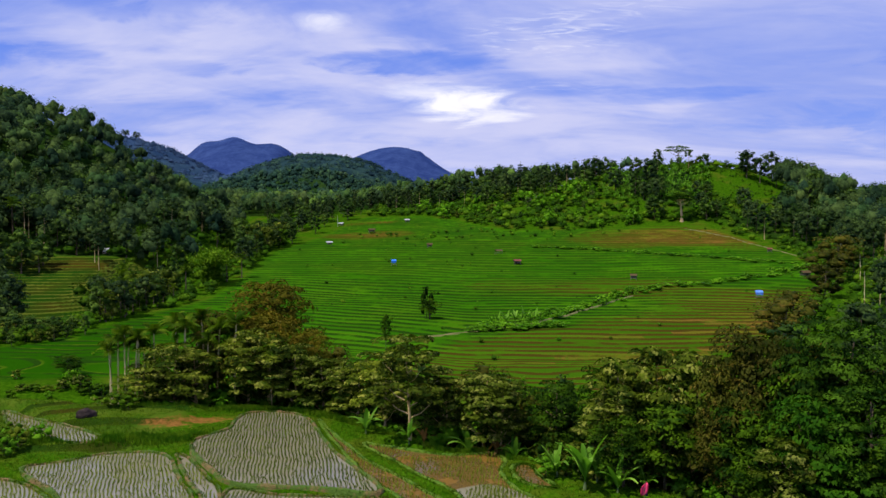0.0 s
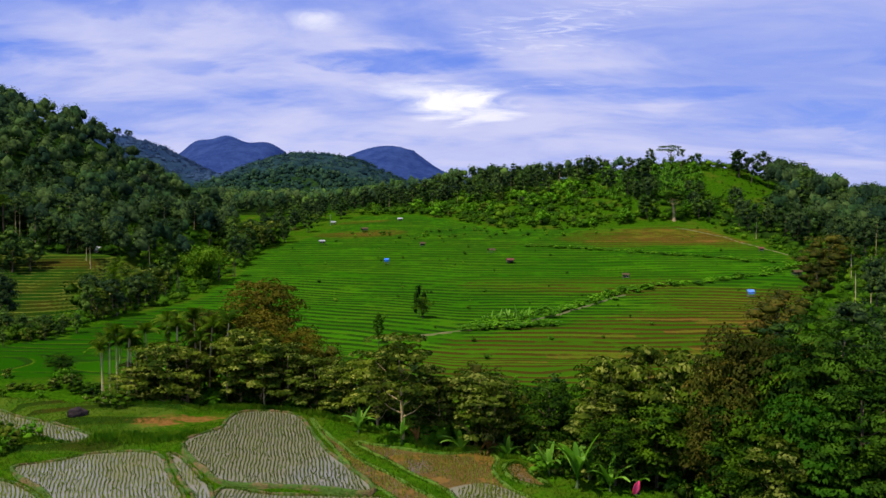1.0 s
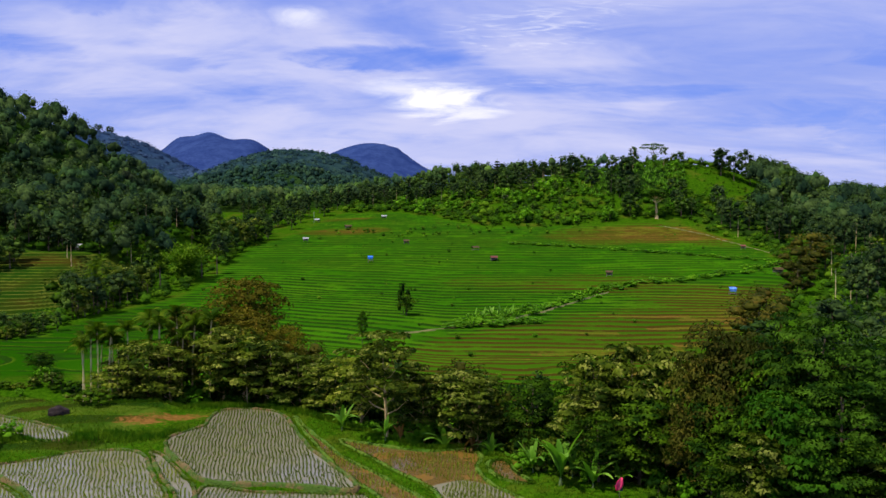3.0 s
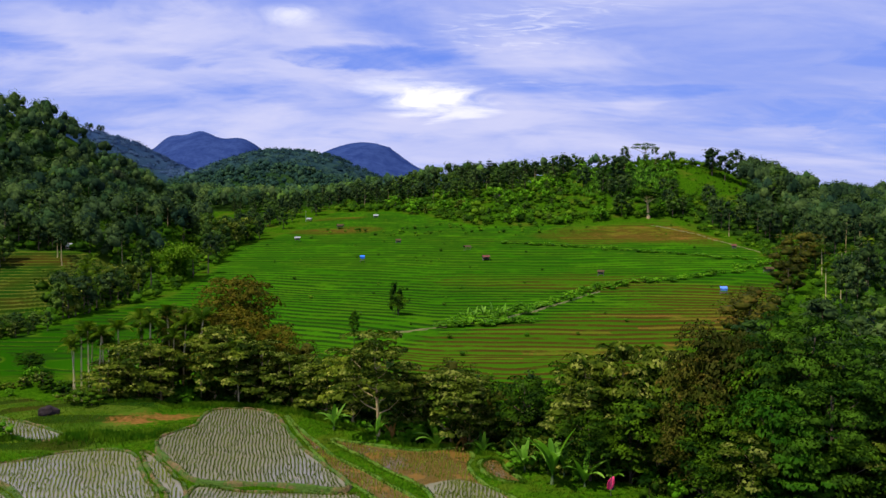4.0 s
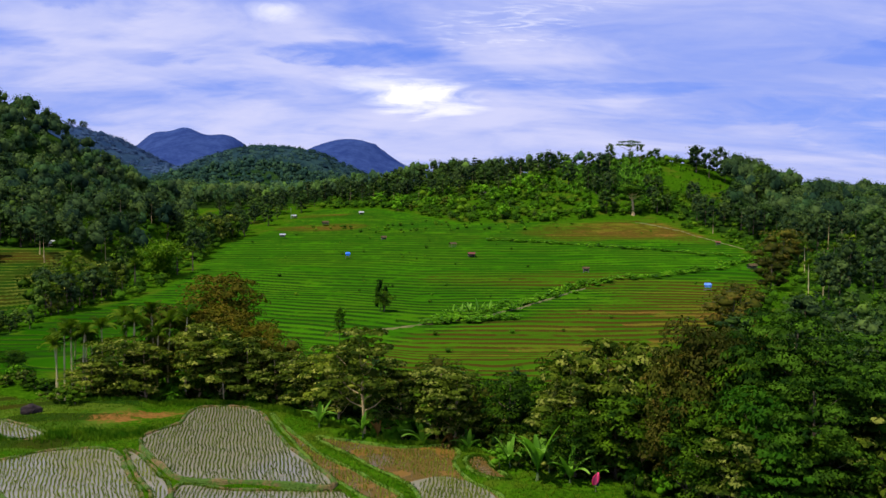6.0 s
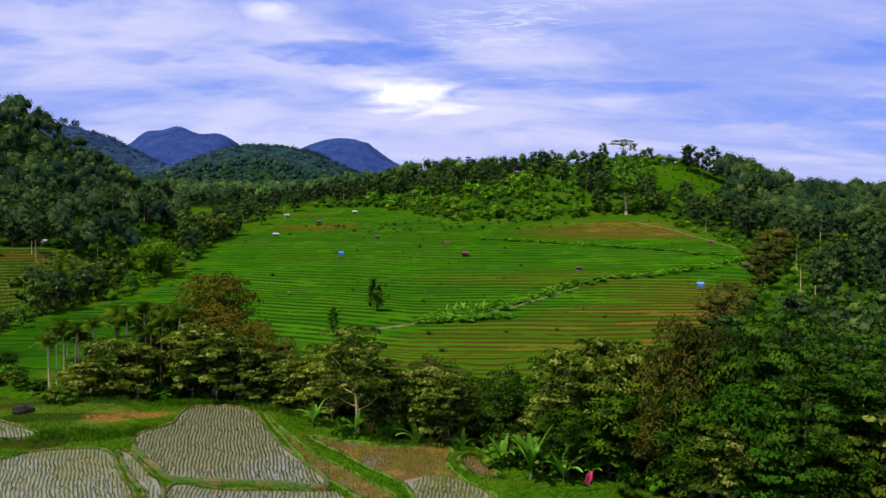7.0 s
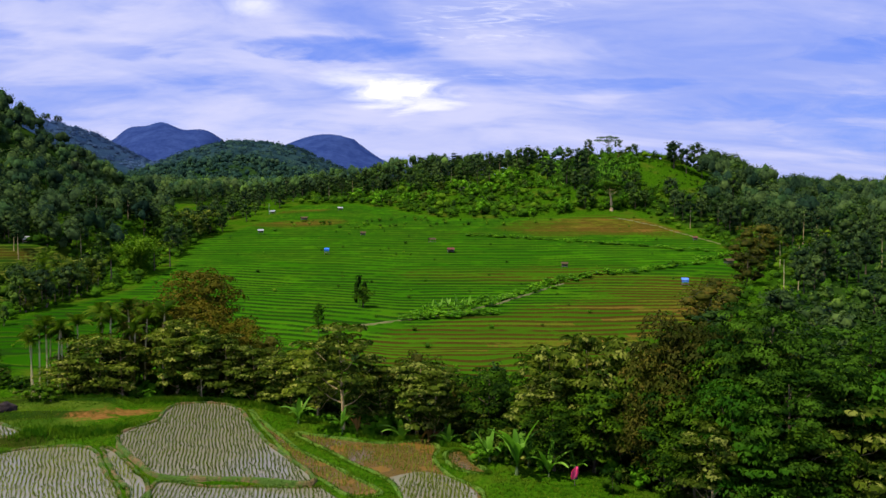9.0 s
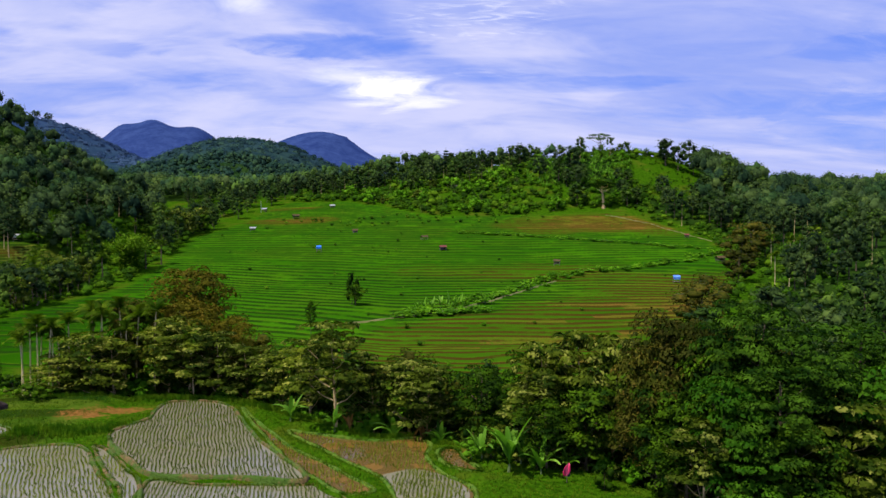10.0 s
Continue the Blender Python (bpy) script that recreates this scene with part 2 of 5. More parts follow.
def ground_material():
    def paint(g):
        p = place(g)

        def attr(name):
            n = g.node("ShaderNodeAttribute")
            n.attribute_name = name
            return n.outputs["Fac"]

        level, dry, rice, bare, wooded = attr("bed_level"), attr("dry"), attr("rice"), attr("bare"), attr("wooded")
        far_haze, olive = attr("far_haze"), attr("olive")
        fine = g.noise(p, 1.6, 4.0, 0.65)
        mid = g.noise(p, 0.11, 4.0, 0.6)
        # rough grass and weeds outside the fields
        weeds = g.mix(g.span(fine, 0.3, 0.7), (0.014, 0.054, 0.001), (0.048, 0.120, 0.003))
        weeds = g.mix(g.span(mid, 0.48, 0.7), weeds, (0.066, 0.092, 0.006))
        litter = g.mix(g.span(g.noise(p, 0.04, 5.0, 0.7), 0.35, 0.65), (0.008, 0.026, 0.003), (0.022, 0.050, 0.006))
        # haze over the far ground is painted: litter turns blue with distance
        hazy_blue = g.mix(g.span(g.noise(p, 0.02, 7.0, 0.85), 0.35, 0.65), (0.017, 0.034, 0.118), (0.036, 0.064, 0.170))
        litter = g.mix(far_haze, litter, hazy_blue)
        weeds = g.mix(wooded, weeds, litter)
        # each bed is cut into plots of its own age
        bed_no = g.maths("FLOOR", level)
        along = g.node("ShaderNodeSeparateXYZ", {0: p}).outputs[0]
        hop = g.node("ShaderNodeTexWhiteNoise", {"Vector": g.node("ShaderNodeCombineXYZ", {0: bed_no, 1: 3.0}).outputs[0]}).outputs["Value"]
        cut = g.maths("FLOOR", g.maths("ADD", g.maths("DIVIDE", along, g.maths("ADD", 14.0, g.maths("MULTIPLY", hop, 22.0))), g.maths("MULTIPLY", hop, 9.0)))
        plot = g.node("ShaderNodeTexWhiteNoise", {"Vector": g.node("ShaderNodeCombineXYZ", {0: bed_no, 1: cut}).outputs[0]}).outputs["Value"]
        young = g.mix(plot, (0.018, 0.098, 0.002), (0.044, 0.158, 0.003))
        young = g.mix(g.maths("MULTIPLY", g.span(fine, 0.35, 0.75), 0.5), young, (0.034, 0.088, 0.001))
        young = g.mix(g.maths("MULTIPLY", g.span(g.noise(p, 0.035, 3.0), 0.45, 0.65), 0.45), young, (0.046, 0.112, 0.003))
        young = g.mix(g.maths("MULTIPLY", g.span(dry, -0.02, -0.35), 0.9), young, (0.011, 0.061, 0.001))
        young = g.mix(g.maths("MULTIPLY", g.span(dry, 0.08, 0.50), 0.42), young, g.mix(plot, (0.044, 0.082, 0.004), (0.080, 0.108, 0.006)))
        soil = g.mix(g.span(fine, 0.3, 0.7), (0.090, 0.055, 0.008), (0.20, 0.105, 0.020))
        soil = g.mix(g.span(mid, 0.35, 0.6), soil, (0.105, 0.105, 0.008))
        bare_plot = g.maths("ADD", dry, g.maths("ADD", g.maths("MULTIPLY", g.maths("SUBTRACT", plot, 0.5), 0.55), g.maths("MULTIPLY", g.maths("SUBTRACT", fine, 0.5), 0.45)))
        bed = g.mix(g.span(bare_plot, 0.50, 0.78), young, soil)
        bed = g.mix(g.maths("MULTIPLY", olive, 0.85), bed, g.mix(g.span(g.noise(p, 0.22, 4.0, 0.7), 0.35, 0.65), (0.034, 0.056, 0.006), (0.105, 0.105, 0.016)))
        # drop to the next bed: weedy with shade painted in, here and there bare
        way_up = g.maths("SUBTRACT", level, bed_no)
        rise = g.maths("MULTIPLY", g.span(g.maths("ADD", way_up, g.maths("MULTIPLY", g.maths("MAXIMUM", dry, 0.0), 0.12)), 0.71, 0.80), g.span(g.noise(g.scaled(p, 0.6, 1, 1), 0.11, 5.0, 0.75), g.maths("SUBTRACT", 0.33, olive), g.maths("SUBTRACT", 0.50, olive)))
        lip = g.maths("MULTIPLY", g.span(way_up, 0.16, 0.04), g.span(g.noise(p, 0.09, 3.0), 0.40, 0.62))
        earthy = g.span(g.maths("ADD", g.maths("MULTIPLY", g.noise(p, 0.05, 3.0), 0.7), g.maths("MULTIPLY", dry, 0.9)), 0.46, 0.70)
        side = g.mix(earthy, (0.013, 0.043, 0.003), (0.050, 0.036, 0.005))
        bed = g.mix(g.maths("MULTIPLY", lip, 0.6), bed, (0.085, 0.135, 0.006))
        # higher up the painted shade of the drops is fainter
        rise = g.maths("MULTIPLY", rise, g.maths("SUBTRACT", 1.0, g.maths("MULTIPLY", g.span(level, 9.0, 20.0), g.maths("SUBTRACT", 0.30, olive))))
        bed = g.mix(rise, bed, side)
        c = g.mix(rice, weeds, bed)
        red = g.mix(g.span(fine, 0.3, 0.7), (0.15, 0.066, 0.014), (0.27, 0.12, 0.03))
        return g.mix(g.maths("MULTIPLY", g.span(g.maths("ADD", bare, g.maths("SUBTRACT", g.noise(p, 1.1, 5.0, 0.8), 0.80)), 0.08, 0.30), 0.9), c, red)

    return material("ground", paint, 0.9, lambda g: (g.noise(place(g), 2.2, 4.0, 0.7), 0.20), 0.0)


GROUND = ground_material()


def water_material(name, clear, mud, much):
    """Still shallow water over mud; where the mud stands out it is dull."""
    m = bpy.data.materials.new(name)
    m.use_nodes = True
    g = Graph(m.node_tree)
    p = place(g)
    out_of_water = g.span(g.noise(p, 0.28, 4.0, 0.6), 0.62 - much, 0.70 - much)
    colour = g.mix(out_of_water, g.mix(g.noise(p, 0.5, 3.0), clear, mud), g.mix(g.noise(p, 1.5, 4.0), mud, tuple(1.7 * c for c in mud)))
    rough = g.maths("ADD", 0.07, g.maths("MULTIPLY", out_of_water, 0.55))
    b = g.node("ShaderNodeBump", {"Height": g.noise(p, 3.0, 3.0), "Distance": 0.012})
    shader = g.node("ShaderNodeBsdfPrincipled", {"Base Color": colour, "Roughness": rough, "Normal": b.outputs[0], "IOR": 1.33})
    out = g.node("ShaderNodeOutputMaterial")
    g.tree.links.new(shader.outputs[0], out.inputs[0])
    return m


def plain(name, a, b, scale, rough=0.8, depth=0.01):
    """Two tones by grain, with a fine relief."""
    return material(name, lambda g: g.mix(g.span(g.noise(place(g), scale, 4.0, 0.6), 0.3, 0.7), a, b), rough,
                    lambda g: (g.noise(place(g), scale * 2.5, 3.0), depth))


WATER = water_material("paddy_water", (0.215, 0.205, 0.145), (0.21, 0.178, 0.095), -0.06)
WATER_MUD = water_material("muddy_water", (0.115, 0.086, 0.030), (0.125, 0.066, 0.008), 0.08)
BUND = material("bund_earth", lambda g: g.mix(g.span(g.noise(place(g), 0.45, 5.0, 0.7), 0.40, 0.54), g.mix(g.noise(place(g), 2.0, 4.0), (0.070, 0.048, 0.014), (0.230, 0.150, 0.050)), (0.050, 0.100, 0.006)),
                0.9, lambda g: (g.noise(place(g), 3.0, 3.0), 0.2))
BUND_GREEN = plain("bund_grass", (0.045, 0.125, 0.003), (0.100, 0.160, 0.007), 1.3, 0.9, 0.12)
BLADE = leaf_material("grass_blade", (0.032, 0.084, 0.003), (0.105, 0.168, 0.007))
BLADE_TALL = leaf_material("tall_grass_blade", (0.036, 0.115, 0.004), (0.130, 0.230, 0.010))
SEEDLING = leaf_material("rice_seedling", (0.115, 0.165, 0.014), (0.21, 0.265, 0.030))
PATH = plain("path_earth", (0.09, 0.105, 0.02), (0.17, 0.15, 0.05), 0.8, 0.9, 0.03)
WOOD = plain("grey_wood", (0.10, 0.08, 0.06), (0.22, 0.18, 0.14), 6.0)
THATCH = plain("thatch", (0.045, 0.028, 0.010), (0.12, 0.075, 0.028), 5.0, 0.95, 0.05)
TIN_RED = plain("rusty_tin", (0.12, 0.022, 0.015), (0.20, 0.06, 0.035), 2.0, 0.6)
TIN_WHITE = plain("pale_tin", (0.28, 0.28, 0.26), (0.44, 0.44, 0.42), 2.0, 0.4)
TARP_BLUE = plain("blue_tarpaulin", (0.015, 0.12, 0.55), (0.05, 0.25, 0.75), 2.0, 0.4)
TARP_PALE = plain("pale_blue_tarpaulin", (0.05, 0.17, 0.60), (0.16, 0.34, 0.76), 2.0, 0.4)
CLOTH_PINK = plain("pink_cloth", (0.90, 0.03, 0.11), (0.95, 0.07, 0.20), 3.0, 0.6)
CLOTH_DARK = plain("dark_cloth", (0.015, 0.012, 0.05), (0.04, 0.03, 0.09), 3.0, 0.7)
STONE = plain("dark_stone", (0.012, 0.007, 0.006), (0.034, 0.021, 0.017), 1.2, 0.9, 0.08)
PALE_WALL = plain("pale_wall", (0.22, 0.19, 0.13), (0.38, 0.33, 0.25), 1.0, 0.9)
# ---- the lie of the land: one height for every place ----


def smooth(a, b, v):
    t = np.clip((v - a) / (b - a), 0.0, 1.0)
    return t * t * (3 - 2 * t)


def wave(x, y, s, k):
    """Cheap smooth unevenness, about -1 to 1, of size s metres."""
    a, b = x / s, y / s
    return (np.sin(a * 1.7 + 1.3 * k + 1.1 * np.sin(b * 1.3 + k)) + np.sin(b * 1.9 - 0.7 * k + 1.2 * np.sin(a * 1.1 + 2 * k))) / 2


def bell(x, y, cx, cy, sx, sy):
    return np.exp(-((x - cx) / sx) ** 2 - ((y - cy) / sy) ** 2)


# far hills: bearing in degrees, distance, height, width across, depth
HILLS = [(-23.9, 2500, 232, 200, 420), (-16.4, 2500, 188, 265, 420), (-16.7, 2480, 186, 80, 300), (-18.5, 2500, 176, 80, 300), (-14.2, 2500, 172, 110, 400), (-6.3, 2550, 213, 262, 420),
         (2.0, 2500, 124, 320, 420), (-11.9, 1200, 80, 160, 240), (-8.2, 1230, 54, 120, 220), (-12.2, 1190, 14, 60, 160), (-25.2, 1450, 128, 235, 240), (-31.0, 1300, 90, 200, 240),
         (-12.2, 820, 32, 85, 110), (14, 2700, 60, 700, 500), (38, 2200, 50, 900, 600)]


def belt(x):
    """The line where the flooded paddies end and the wooded gully begins."""
    return np.interp(x, [-70, -50, -30, -20, -12, -5, 5, 13, 20, 30, 60], [112, 109, 110, 107, 100, 93, 89, 83, 76, 64, 40])


def slope(x, y):
    """The land without its terraces."""
    d = np.hypot(x, y)
    tilt = 0.40 * np.clip(x + 4, -66, 0) * smooth(118, 150, y) * (1 - smooth(235, 330, y))
    z = np.interp(y + 0.06 * x + tilt, [-400, 100, 140, 180, 212, 275, 325, 375, 430, 550, 800, 1500, 5000], [0, -0.6, 0.3, 2.5, 4.6, 9.1, 13.3, 19.0, 25, 31, 31, 30, 20])
    # the wooded hill: its flank across, growing towards its crest and falling to the valley behind
    flank = np.interp(-x, [100, 129, 134, 140, 152, 165, 171, 176, 189, 205, 224, 260, 400], [0, 1, 5, 10, 17, 26, 32, 37, 45, 50.5, 58, 66, 78])
    z = z + flank * smooth(170, 380, y) * (1 - 0.96 * smooth(395, 455, y))
    z = z + 9 * smooth(178, 256, y) * smooth(-92, -112, x) * (1 - smooth(310, 385, y))
    z = z + 24 * bell(x, y, 112, 428, np.where(x > 112, 62, 75), 52) + 15 * bell(x, y, 15, 500, 85, 62)
    z = z + 9 * smooth(70, 200, x) * smooth(60, 160, y) * (1 - smooth(200, 330, y))
    # the grassy bank before the gully
    z = z + np.exp(-((y - belt(x) + 1.9) / 1.3) ** 2) * smooth(-60, -50, x) * (0.45 + 0.75 * (1 - smooth(-20, -8, x))) * (1 - smooth(8, 14, x))
    # the wooded gully between the near paddies and the long field
    z = z - 2.5 * bell(x, y - belt(x), 0, 7, 400, 8) * smooth(-110, -50, x)
    far_land = 0.0 * x
    for az, far, high, across, deep in HILLS:
        a = radians(az)
        u = x * math.cos(a) - y * math.sin(a)
        v = x * math.sin(a) + y * math.cos(a) - far
        far_land = far_land + (high * np.exp(-(u / across) ** 2 - (v / deep) ** 2)) ** 3
    z = z + np.cbrt(far_land)
    rough = smooth(90, 500, d)
    z = z + rough * (1.2 * wave(x, y, 38, 1) + 2.5 * smooth(400, 900, d) * wave(x, y, 110, 2) + smooth(900, 2000, d) * (7 * wave(x, y, 260, 3) + 4 * wave(x, y, 95, 4) - 16 * np.abs(np.sin(x / 95 + 1.5 * np.sin(y / 240))) ** 0.5 + 8))
    return z


def right_edge(y):
    return np.interp(y, [110, 140, 168, 215, 260, 300, 330, 350, 372, 400], [20, 38, 60, 86, 104, 110, 108, 100, 92, 60])


def left_edge(y):
    return np.interp(y, [90, 140, 164, 226, 324, 415, 450], [-150, -120, -92, -77, -82, -66, -50])


def field_mask(x, y):
    """1 on the long terraced field."""
    far = np.interp(x, [-70, -30, 10, 60, 110, 130], [432, 418, 372, 366, 362, 320])
    near = np.interp(x, [-120, -60, 0, 40, 80], [122, 128, 122, 110, 130])
    m = smooth(0, 4, x - left_edge(y)) * smooth(0, 4, right_edge(y) - x) * smooth(0, 4, y - near) * smooth(0, 4, far - y)
    # the small stepped fields under the wooded hill
    m2 = smooth(0, 3, x + 152) * smooth(0, 3, -96 - x) * smooth(0, 3, y - 176) * smooth(0, 3, 250 - y)
    return np.maximum(m, m2)


# heights at which the count of terraces stands at these numbers: low steps in front, taller ones towards the hill
STEPS_Z = [-20, -0.8, 0.6, 4.6, 9, 14, 120]
STEPS_N = [-150, -20, -6, 11, 22, 31, 205]


def terraces(x, y):
    """Height with terraces, and what the ground's material needs: bed level, dryness, field or not."""
    z = slope(x, y)
    m = field_mask(x, y)
    soft = z + (0.35 + 0.65 * smooth(2, 9, z)) * (0.34 * wave(x, y, 26, 5) + 0.20 * wave(x, y, 10, 6) + 0.08 * wave(x, y, 3.9, 7))
    small = x < -93
    level = np.where(small, soft / 0.62, np.interp(soft, STEPS_Z, STEPS_N))
    n = np.floor(level)
    part_way = level - n
    up = n + smooth(0.80, 0.97, part_way)
    bed = np.where(small, up * 0.62, np.interp(up, STEPS_N, STEPS_Z)) + 0.09 * np.exp(-((part_way - 0.05) / 0.06) ** 2)
    dry = 0.50 * bell(x, y, 72, 185, 36, 42) + 1.15 * bell(x, y, 86, 342, 46, 19) + 0.85 * bell(x, y, -50, 369, 20, 8) + 0.55 * bell(x, y, -55, 405, 18, 7) \
        + 0.50 * bell(x, y, 34, 142, 60, 34) + 0.22 * bell(x, y, 62, 176, 30, 18) + 0.30 * bell(x, y, 30, 232, 40, 18) + 0.20 * bell(x, y, -124, 215, 40, 70) * (x < -93) + 0.26 * bell(x, y, -120, 238, 12, 8) - 0.4 * bell(x, y, -85, 150, 40, 75) * (x > -95)
    return z * (1 - m) + bed * m, level, np.clip(dry, -1, 1), m


def near_flat(x, y):
    """1 over the flooded paddies beside the gully, whose levels are built by themselves."""
    return smooth(0, 3, belt(x) - 1.0 - y) * smooth(0, 8, y - 20) * smooth(-120, -95, x) * smooth(0, 5, 26 - x)


def ledges(x, y):
    """The small grassy steps left of the paddies: height, bed level, and 1 where they lie."""
    rise = 0.045 * np.maximum(y - 86, 0) + 0.022 * np.maximum(-38 - x, 0) + 0.16 * wave(x, y, 7, 3)
    level = rise / 0.34
    n = np.floor(level)
    return 0.34 * (n + smooth(0.80, 0.95, level - n)), level, smooth(-35, -39, x) * smooth(84, 88, y)


def height(x, y):
    x, y = np.asarray(x, float), np.asarray(y, float)
    flat = near_flat(x, y)
    up, _, there = ledges(x, y)
    return terraces(x, y)[0] * (1 - flat) + flat * (0.05 + up * there)


def height_at(x, y):
    return float(height(x, y))


def meadow(x, y):
    """1 on the small clearing in the side valley, cut along the camera's line of sight."""
    return (np.abs(x + 0.287 * y) < 11) & (y > 352) & (y < 440) & (x < left_edge(y) - 1)


def woods(x, y):
    """1 where trees close over the ground."""
    d = np.hypot(x, y)
    hill = smooth(0, 10, -104 - 0.05 * (y - 300) - x) * smooth(200, 225, y) * (1 - meadow(x, y))
    return np.clip(smooth(452, 475, d) + hill * (field_mask(x, y) < 0.05) + smooth(4, 14, x - right_edge(y)) * smooth(120, 150, y) * (bell(x, y, 124, 398, 26, 28) < 0.4) * (y < 460), 0, 1)


# ---- building helpers ----
def part(name, data, mat, parent=None, label=""):
    """Links a mesh as one object, under a thing if one is given."""
    if mat and not data.materials:
        data.materials.append(mat)
    ob = new(name, data)
    ob.parent = parent
    return tagged(ob, label)


def mesh_of(name, verts, faces, smooth_faces=False, normals=None):
    me = bpy.data.meshes.new(name)
    verts, faces = np.asarray(verts, np.float32), np.asarray(faces, np.int32)
    k = faces.shape[1]
    me.vertices.add(len(verts))
    me.vertices.foreach_set("co", verts.ravel())
    me.loops.add(faces.size)
    me.loops.foreach_set("vertex_index", faces.ravel())
    me.polygons.add(len(faces))
    me.polygons.foreach_set("loop_start", np.arange(0, faces.size, k, dtype=np.int32))
    me.polygons.foreach_set("use_smooth", np.full(len(faces), smooth_faces or normals is not None))
    me.update(calc_edges=True)
    if normals is not None:
        me.normals_split_custom_set_from_vertices(np.asarray(normals, np.float32).tolist())
    return me


def join(pieces):
    """Joins (verts, faces) pairs with the same number of corners a face."""
    vs, fs, n = [], [], 0
    for v, f in pieces:
        vs.append(np.asarray(v, float)), fs.append(np.asarray(f, int) + n)
        n += len(v)
    return np.concatenate(vs), np.concatenate(fs)


def unit(v):
    return v / np.maximum(np.linalg.norm(v, axis=-1, keepdims=True), 1e-9)


def tube(points, radii, sides=7):
    """A tapered limb through the points, closed at both ends by thin caps."""
    points, rings = np.asarray(points, float), []
    for i, p in enumerate(points):
        t = unit(points[min(i + 1, len(points) - 1)] - points[max(i - 1, 0)])
        a = unit(np.cross(t, (0.3, 1.0, 0.1)))
        b = np.cross(t, a)
        w = np.linspace(0, 2 * np.pi, sides, endpoint=False)[:, None]
        rings.append(p + radii[i] * (np.cos(w) * a + np.sin(w) * b))
    v = np.concatenate(rings)
    f = [[i * sides + j, i * sides + (j + 1) % sides, (i + 1) * sides + (j + 1) % sides, (i + 1) * sides + j]
         for i in range(len(points) - 1) for j in range(sides)]
    return v, np.array(f)


def leaves(places, normals, size, spread, r, wide=0.5):
    """Folded pointed leaves: two triangles each, joined along the midrib; also their normals, softened to the clump's."""
    n = len(places)
    nor = unit(normals + r.normal(0, spread, (n, 3)))
    along = unit(np.cross(nor, r.normal(0, 1, (n, 3))))
    along[:, 2] -= 0.25
    along = unit(along)
    side = unit(np.cross(nor, along))
    s = (size * r.uniform(0.6, 1.35, n))[:, None]
    base = places - along * s * 0.5
    tip = places + along * s * 0.5
    left = places + side * s * wide * 0.5 + nor * s * 0.14
    right = places - side * s * wide * 0.5 + nor * s * 0.14
    v = np.stack([base, left, tip, right], 1).reshape(-1, 3)
    k = np.arange(n)[:, None] * 4
    soft = unit(0.8 * unit(normals) + 0.35 * nor)
    return v, np.concatenate([k + [0, 2, 1], k + [0, 3, 2]]), np.repeat(soft, 4, 0)


def ball(n, r):
    return unit(r.normal(0, 1, (n, 3)))


def dome(segs, rings):
    """A closed unit form of a few triangles: places and corners."""
    v, f = [(0.0, 0.0, 1.0)], []
    for k in range(rings):
        a = math.pi * (0.16 + 0.62 * k / max(1, rings - 1))
        v += [(math.sin(a) * math.cos(w), math.sin(a) * math.sin(w), math.cos(a)) for w in np.arange(segs) * 2 * math.pi / segs + 0.4 * k]
    v.append((0.0, 0.0, -0.85))
    for j in range(segs):
        n = (j + 1) % segs
        f.append((0, 1 + j, 1 + n))
        for k in range(rings - 1):
            a, b = 1 + k * segs, 1 + (k + 1) * segs
            f += [(a + j, b + j, b + n), (a + j, b + n, a + n)]
        f.append((len(v) - 1, 1 + (rings - 1) * segs + n, 1 + (rings - 1) * segs + j))
    return np.array(v), np.array(f)


def puffs(centres, radii, r, segs=7, rings=4, lump=0.2):
    """Lumpy masses of foliage behind the single leaves: places, corners, normals."""
    tv, tf = dome(segs, rings)
    n, m = len(centres), len(tv)
    turn = r.uniform(0, 2 * np.pi, n)[:, None]
    x = tv[:, 0] * np.cos(turn) - tv[:, 1] * np.sin(turn)
    y = tv[:, 0] * np.sin(turn) + tv[:, 1] * np.cos(turn)
    form = np.stack([x, y, np.broadcast_to(tv[:, 2], (n, m))], -1)
    v = centres[:, None] + form * radii[:, None] * r.uniform(1 - lump, 1 + lump, (n, m, 1))
    nor = unit(form / unit(radii)[:, None] + np.array([0, 0, 0.25]) + r.normal(0, 0.12, (n, m, 3)))
    f = tf[None] + (np.arange(n) * m)[:, None, None]
    return v.reshape(-1, 3), f.reshape(-1, 3), nor.reshape(-1, 3)


